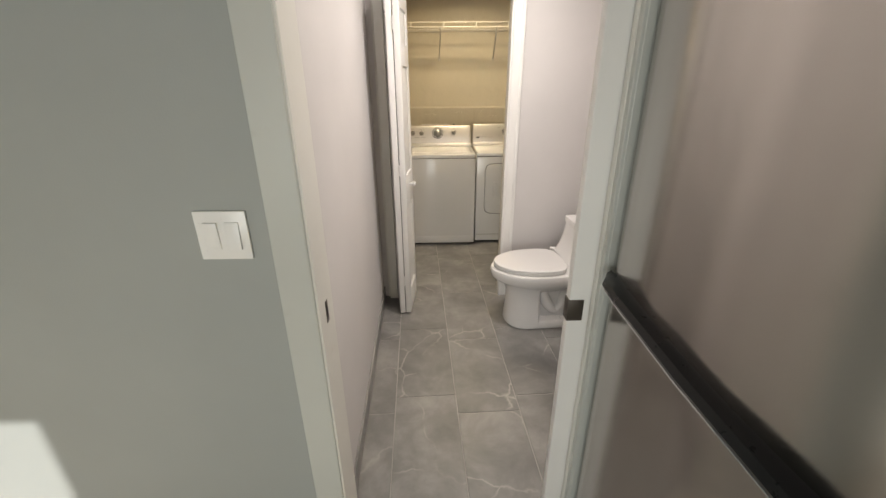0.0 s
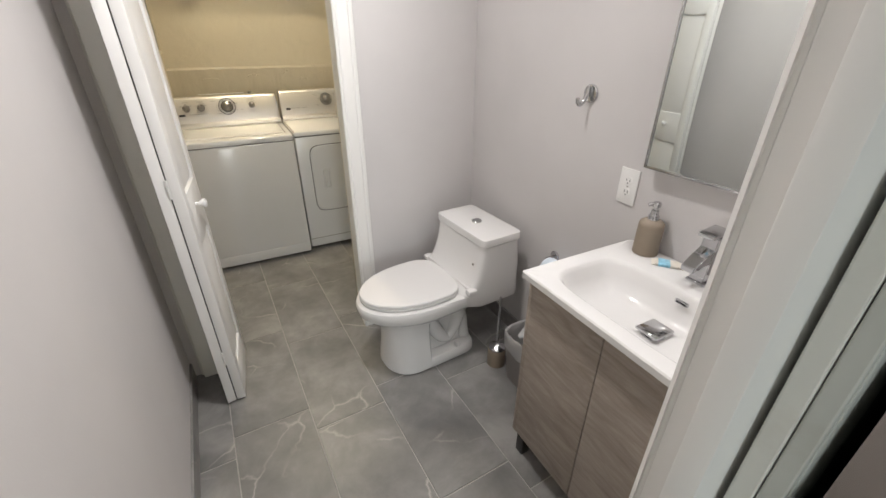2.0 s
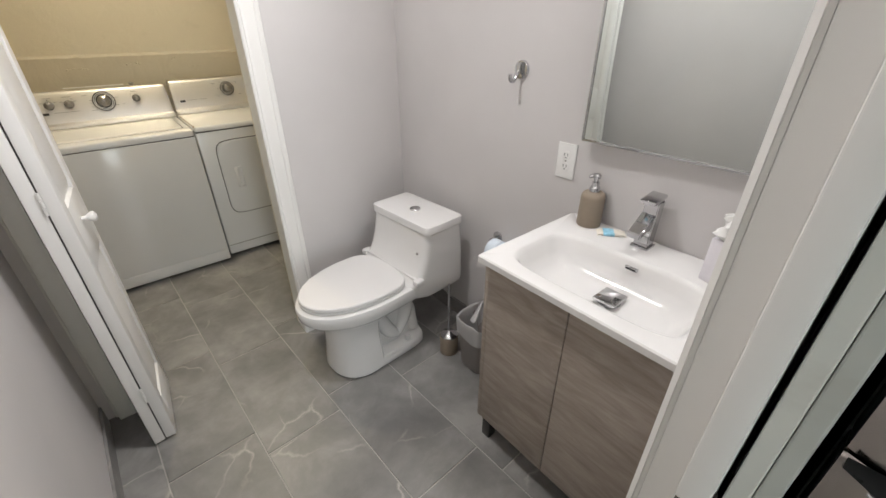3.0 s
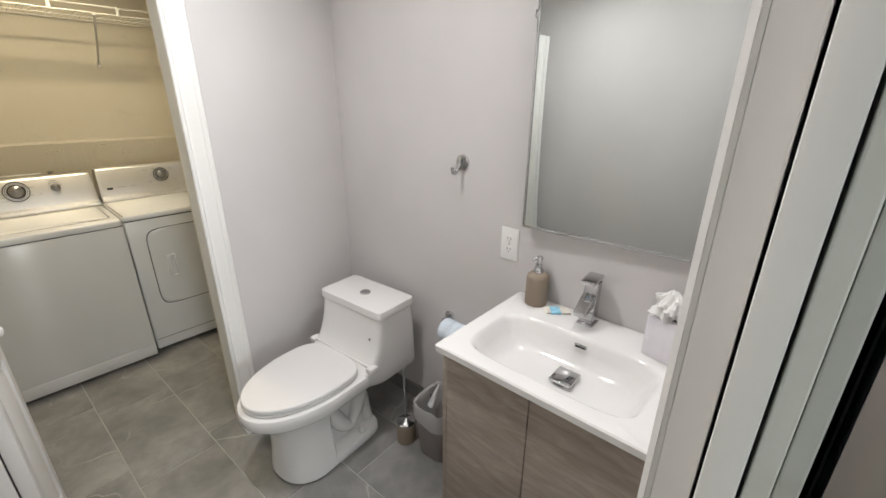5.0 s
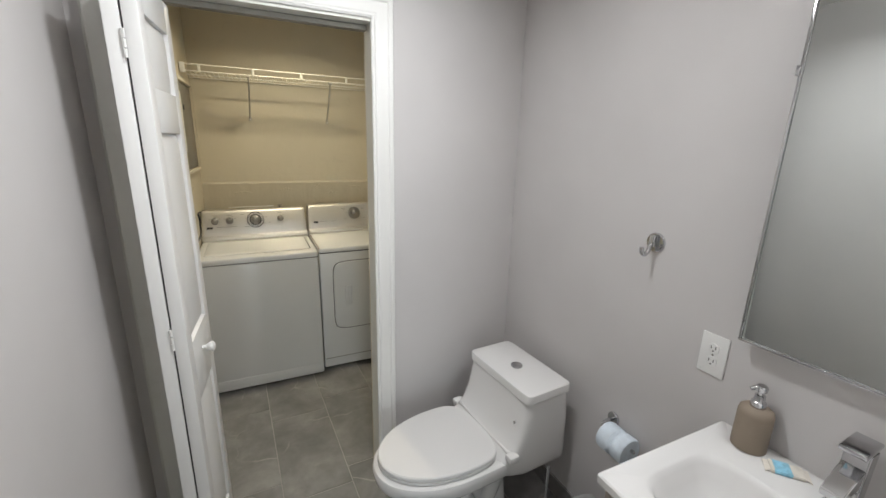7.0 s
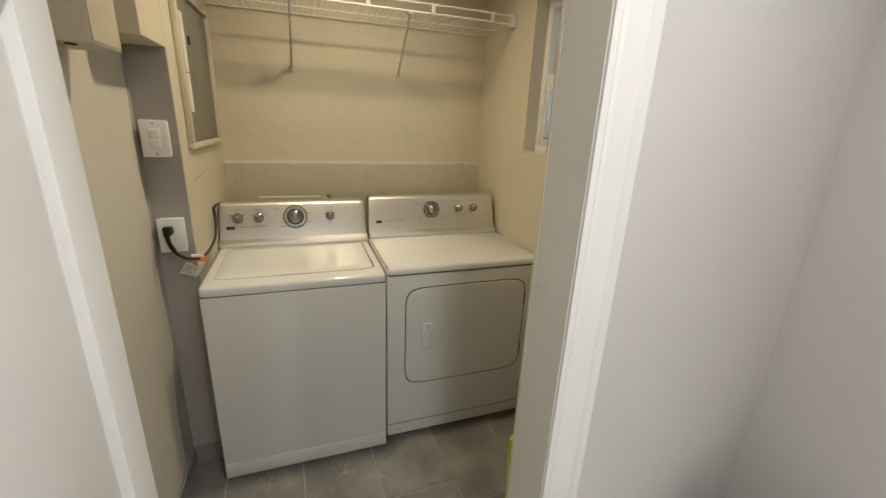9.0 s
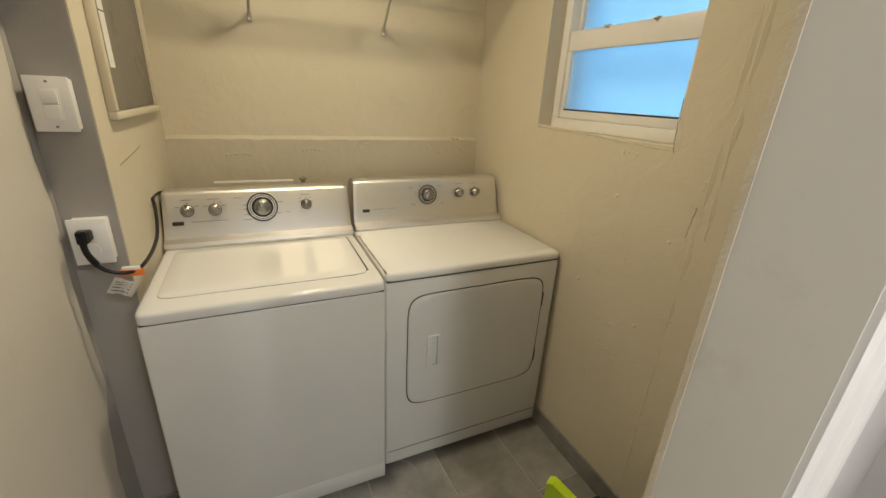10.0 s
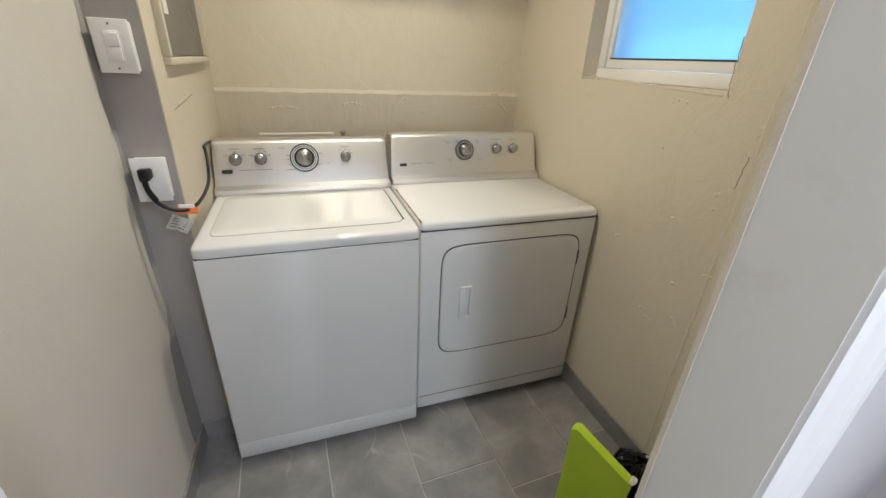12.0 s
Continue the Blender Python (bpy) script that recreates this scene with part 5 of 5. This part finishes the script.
# darker grey that strays round the corner onto the cream wall
gp = bmesh.new()
prev = None
for i in range(61):
    z = 0.088 + (1.62 - 0.088) * i / 60
    edge = np.interp(z, (0.05, 0.34, 0.50, 0.60, 0.76, 0.93, 1.13, 1.26, 1.41, 1.65), (3.655, 3.657, 3.695, 3.745, 3.735, 3.722, 3.748, 3.730, 3.740, 3.745)) - 0.008 * noise.noise((z * 9, 2.2, 0))
    row = [gp.verts.new((-0.3048, edge + 0.004, z)), gp.verts.new((-0.3036, edge + 0.008, z)), gp.verts.new((-0.3036, 3.7696, z))]
    if prev:
        for k in range(2):
            gp.faces.new((prev[k], prev[k + 1], row[k + 1], row[k]))
    prev = row
setting("grey_corner_edge", gp, M_GREYCORNER, "uneven edge of grey at the wall corner")


# old seams and cracks in the plaster, as thin ridges
def ridge(pts, r, mat, seed):
    p = [q + Vector((0.0, 0.006 * noise.noise((k * 0.7, seed, 0)), 0.004 * noise.noise((k * 0.9, seed, 3)))) for k, q in enumerate(curve_points(pts, 10))]
    return tube(p, r, 6)


def uneven(r, seed):
    return lambda k: r * (1 + 0.45 * noise.noise((k * 0.33, seed, 1)))


X = LAUNDRY_X + 0.0075
setting("plaster_seam", ridge([(X, 3.165, 0.10), (X, 3.166, 0.3), (X, 3.166, 0.5), (X, 3.163, 0.75), (X, 3.160, 1.0), (X, 3.152, 1.4), (X, 3.150, 1.9), (X, 3.150, 2.3)], uneven(0.0095, 2), M_CREAM, 1), M_CREAM, "old vertical plaster seam with a raised bead")
setting("plaster_seam", ridge([(X, 3.128, 1.10), (X, 3.130, 1.3), (X, 3.131, 1.6), (X, 3.130, 2.3)], uneven(0.010, 5), M_CREAM, 3), M_CREAM)
setting("plaster_crack", ridge([(LAUNDRY_X, 3.182, 1.09), (LAUNDRY_X, 3.178, 1.13), (LAUNDRY_X, 3.172, 1.18)], 0.0011, M_LEDGE, 5), M_GREYMETAL, "short dark crack")
for k, (ya, za, yb, zb) in enumerate(((3.185, 1.085, 3.235, 1.055), (3.17, 1.22, 3.16, 1.27), (3.30, 0.58, 3.36, 0.565), (3.34, 0.70, 3.37, 0.705), (3.42, 0.46, 3.48, 0.45), (3.21, 0.62, 3.24, 0.64), (3.19, 0.82, 3.15, 0.83), (3.40, 1.29, 3.47, 1.285))):
    setting("plaster_lump", ridge([(X, ya, za), (X, (ya + yb) / 2, (za + zb) / 2 + 0.006), (X, yb, zb)], uneven(0.0088, k), M_CREAM, 20 + k), M_CREAM)
setting("plaster_crack", ridge([(LAUNDRY_X, 3.292, 1.46), (LAUNDRY_X, 3.290, 1.36), (LAUNDRY_X, 3.284, 1.315)], 0.0012, M_LEDGE, 8), M_GREYMETAL, "crack at the window corner")
setting("plaster_seam", ridge([(LAUNDRY_X + 0.0018, 3.30, 1.318), (LAUNDRY_X + 0.0018, 3.5, 1.325), (LAUNDRY_X + 0.0018, 3.75, 1.335), (LAUNDRY_X + 0.0018, 3.92, 1.34)], 0.004, M_CREAM, 11), M_CREAM)
setting("plaster_crack", ridge([MP @ Vector((0, 0.10, 1.208)), MP @ Vector((0, 0.2, 1.218)), MP @ Vector((0, 0.32, 1.232))], 0.0011, M_LEDGE, 15), M_GREYMETAL)
for k, (y, z) in enumerate(((3.40, 0.62), (3.36, 0.60), (3.55, 0.80), (3.34, 0.95), (3.62, 0.55), (3.27, 0.75), (3.22, 1.02), (3.45, 1.15))):
    setting("plaster_chip", lathe([(0.004 + 0.002 * (k % 3), 0), (0.003, 0.002), (0.0005, 0.003)], (LAUNDRY_X, y, z), 8, m=pose(0, 0, 0, 0, -90, 0)), M_CREAM)


for k, (xa, za, xb, zb) in enumerate(((0.36, 1.165, 0.44, 1.168), (0.62, 1.175, 0.66, 1.20), (0.86, 1.17, 0.98, 1.178), (1.02, 1.155, 1.10, 1.16), (1.10, 1.21, 1.15, 1.225), (0.05, 1.15, 0.16, 1.148), (0.72, 1.13, 0.80, 1.135), (1.15, 1.18, 1.20, 1.14))):
    yb = BACK_Y - 0.0055
    setting("plaster_lump", ridge([(xa, yb, za), ((xa + xb) / 2, yb, (za + zb) / 2 + 0.008), (xb, yb, zb)], uneven(0.0085, k + 30), M_LEDGE, 40 + k), M_LEDGE)


# ---- laundry: cleaning things behind the partition ----
def green_dustpan():
    d = thing("lime_dustpan", "lime green plastic dustpan leaning upright beside the mop", "dustpan", (0.92, 3.07, 0))
    away = Vector((0.87, 0.49, 0.0))
    top0, top1 = Vector((0.835, 3.113, 0.430)), Vector((0.925, 2.945, 0.345))
    low0, low1 = Vector((0.875, 3.150, 0.001)), Vector((0.965, 2.985, 0.001))
    rings = []
    for u in (0.0, 0.03, 0.10, 0.25, 0.5, 0.75, 0.95, 1.0):
        t, b = top0.lerp(top1, u), low0.lerp(low1, u)
        drop = 0.030 * max(0, 1 - u / 0.10) ** 2
        up = (t - b).normalized()
        t = t - up * drop
        e = 0.004 if u in (0.0, 1.0) else 0.0
        pts = [b + away * e, b.lerp(t, 0.5) + away * e, t - up * 0.022 + away * e, t - up * 0.008 - away * (0.004 - e), t + away * 0.006, t + away * 0.022, t - up * 0.012 + away * (0.030 - e), t - up * 0.026 + away * (0.014 + e), b.lerp(t, 0.5) + away * (0.010 - e * 0.3), b + away * (0.010 - e * 0.3)]
        rings.append(pts)
    pan = part("pan", loft(rings), M_LIME, d)
    part("side_rib", loft([[low1.lerp(top1, k) + away * a + Vector((0, w, 0)) for a, w in ((0.008, 0.0), (0.060 * (1 - 0.5 * k), 0.0), (0.060 * (1 - 0.5 * k), 0.004), (0.008, 0.004))] for k in (0.0, 0.5, 0.92)]), M_LIME, d)
    cap = lathe([(0.013, 0), (0.013, 0.010), (0.009, 0.014), (0.001, 0.015)], (0, 0, 0), 18, m=look(top1 + away * 0.012 - (top1 - top0) * 0.04, top1 + away * 0.012 - (top1 - top0)))
    part("end_cap", cap, M_WHITEPLASTIC, pan, "white end cap")


def mop():
    p = thing("mop", "mop with black head and white pole leaning in the corner", "mop", (1.06, 3.03, 0))
    head = bmesh.new()
    rnd = random.Random(4)
    for k in range(70):
        a, r = rnd.uniform(0, 6.28), rnd.uniform(0.02, 0.10)
        cx, cy = 1.06, 3.03
        tube(curve_points([(cx + 0.02 * math.cos(a), cy + 0.02 * math.sin(a), 0.27 + rnd.uniform(-0.02, 0.02)), (cx + r * 0.8 * math.cos(a), cy + r * 0.8 * math.sin(a), 0.23 + rnd.uniform(-0.03, 0.03)), (cx + r * 1.1 * math.cos(a), cy + r * 1.1 * math.sin(a), 0.02)], 4), 0.007, 5, bm=head)
    tagged(part("head", head, M_BLACK, p), "black stringy mop head", kind="stuff")
    part("socket", tube([(1.075, 3.025, 0.20), (1.110, 3.002, 0.26)], 0.020, 14), M_BLACK, p)
    part("pole", tube([(1.108, 3.003, 0.235), (1.120, 2.925, 0.8), (1.130, 2.845, 1.30)], 0.0112, 14), M_POLE, p, "white pole")


green_dustpan()
mop()


# ---- kitchen edge: fridge and switch ----
def fridge():
    x0, x1, y0, y1 = 0.548, 1.26, 0.06, 0.838
    f = thing("fridge", "stainless steel fridge with black sides and black bar handle", "fridge", (0.95, 0.45, 0))
    part("cabinet", box(x0 + 0.065, y0, 0.02, x1, y1, 1.78, 0.004), M_BLACK, f, "black side panels")
    n = 24

    def door(z0, z1):
        rings = []
        for z, s in ((z0, 0.004), (z0 + 0.004, 0.0), (z1 - 0.004, 0.0), (z1, 0.004)):
            pts = []
            for i in range(n + 1):
                u = i / n
                y = y0 + 0.003 + (y1 - y0 - 0.006) * u
                e = min(u, 1 - u) * (y1 - y0)
                bow = 0.026 * (1 - (2 * u - 1) ** 2)
                rnd_ = 0.006 * max(0, 1 - e / 0.008) ** 2
                pts.append(Vector((x0 + 0.010 - bow + rnd_ + s, y, z)))
            pts += [Vector((x0 + 0.019, y1 - 0.003, z)), Vector((x0 + 0.019, y0 + 0.003, z))]
            rings.append(pts)
        return loft(rings)
    part("upper_door", door(1.034, 1.77), M_STEEL, f, "brushed steel upper door")
    part("lower_door", door(0.08, 1.030), M_STEEL, f, "brushed steel lower door")
    for z0, z1 in ((0.082, 1.028), (1.036, 1.768)):
        part("door_edge", box(x0 + 0.0192, y0 + 0.002, z0, x0 + 0.060, y1 - 0.0022, z1, 0.002), M_BLACK, f, "black door edge")
    hs = []
    for y, dx, h in ((0.832, 0.000, 0.003), (0.81, 0.012, 0.005), (0.775, 0.034, 0.010), (0.70, 0.040, 0.012), (0.45, 0.046, 0.012), (0.20, 0.042, 0.012), (0.13, 0.034, 0.010), (0.10, 0.014, 0.007)):
        hs.append([Vector((x0 - dx, y, 1.030 - h)), Vector((x0 - dx - 0.004, y, 1.030 - h * 0.3)), Vector((x0 - dx + 0.004, y, 1.032 + h * 0.5)), Vector((x0 + 0.004, y, 1.036 + h * 0.5)), Vector((x0 + 0.006, y, 1.026 - h * 0.7))])
    h = part("handle", loft(hs), M_BLACK, f, "long black bar handle")
    lip = [(x0 - dx + 0.001, y, 1.028 - hh) for y, dx, hh in ((0.81, 0.012, 0.005), (0.775, 0.034, 0.010), (0.70, 0.040, 0.012), (0.45, 0.046, 0.012), (0.20, 0.042, 0.012), (0.13, 0.034, 0.010))]
    part("handle_trim", tube(lip, 0.0022, 8), M_CHROME, h, "bright metal edge")
    part("screw", lathe([(0.003, 0), (0.0025, 0.001), (0.0005, 0.0012)], (x0 - 0.034, 0.768, 1.030), 12, m=pose(0, 0, 0, 0, -90, 0)), M_GREYMETAL, h)


fridge()


def wall_switch():
    cx, cz = -0.379, 1.127
    s = thing("light_switch", "white double rocker light switch on the grey wall", "light switch", (cx, FRONT0, cz))
    p = part("plate", box(cx - 0.0615, FRONT0 - 0.0075, cz - 0.061, cx + 0.0615, FRONT0 - 0.0003, cz + 0.061, 0.003), M_WHITEPLASTIC, s)
    for k in (-1, 1):
        part("rocker", box(cx + k * 0.025 - 0.017, -0.0045, -0.034, cx + k * 0.025 + 0.017, 0.002, 0.034, 0.0015, m=pose(0, FRONT0 - 0.0085, cz, -4 * k, 0, 0)), M_WHITEPLASTIC, p)


wall_switch()


# ---- lamps that light the rooms ----
def ceiling_lamp(x, y, z, r, name, label):
    c = thing(name, label, "ceiling lamp", (x, y, z))
    part("rim", lathe([(r + 0.02, 0), (r + 0.02, -0.010), (r, -0.016), (r - 0.004, -0.004), (0.01, -0.003)], (x, y, z), 36), M_WHITEPLASTIC, c)
    return c


ceiling_lamp(0.46, 1.94, 2.3998, 0.09, "ceiling_lamp", "round recessed ceiling lamp with white rim")
ceiling_lamp(0.43, 3.69, CEIL_Z - 0.0002, 0.06, "ceiling_lamp", "round ceiling lamp holder with white rim")

# ---- floor tiles ----
TW, TL, GAP = 0.30, 0.60, 0.0048
SKEW = 0.040


def tile_mesh(w, l):
    me = mesh_of("tile", box(GAP / 2, GAP / 2, -0.008, w - GAP / 2, l - GAP / 2, 0.0, 0.0009, 1), M_TILE)
    return me


full = tile_mesh(TW, TL)
floor_ob = bpy.data.objects["floor"]
for col in range(-2, 4):
    off = 0.345 if col % 2 == 1 else 0.232
    u0 = 0.20 + TW * col
    for row in range(1, 8):
        y0 = off + TL * row
        if y0 > BACK_Y or y0 + TL < FRONT0:
            continue
        lo, hi = max(y0, FRONT0 + 0.0), min(y0 + TL, BACK_Y)
        if hi - lo < 0.02:
            continue
        me = full if hi - lo > TL - 0.001 else tile_mesh(TW, hi - lo)
        ob = new("tile", me)
        ob.parent = floor_ob
        ob.matrix_basis = pose(u0 - SKEW * (lo - 2.0), lo, 0.0003 * ((col * 7 + row * 3) % 3 - 1), 0, 0, math.degrees(math.atan(SKEW)))
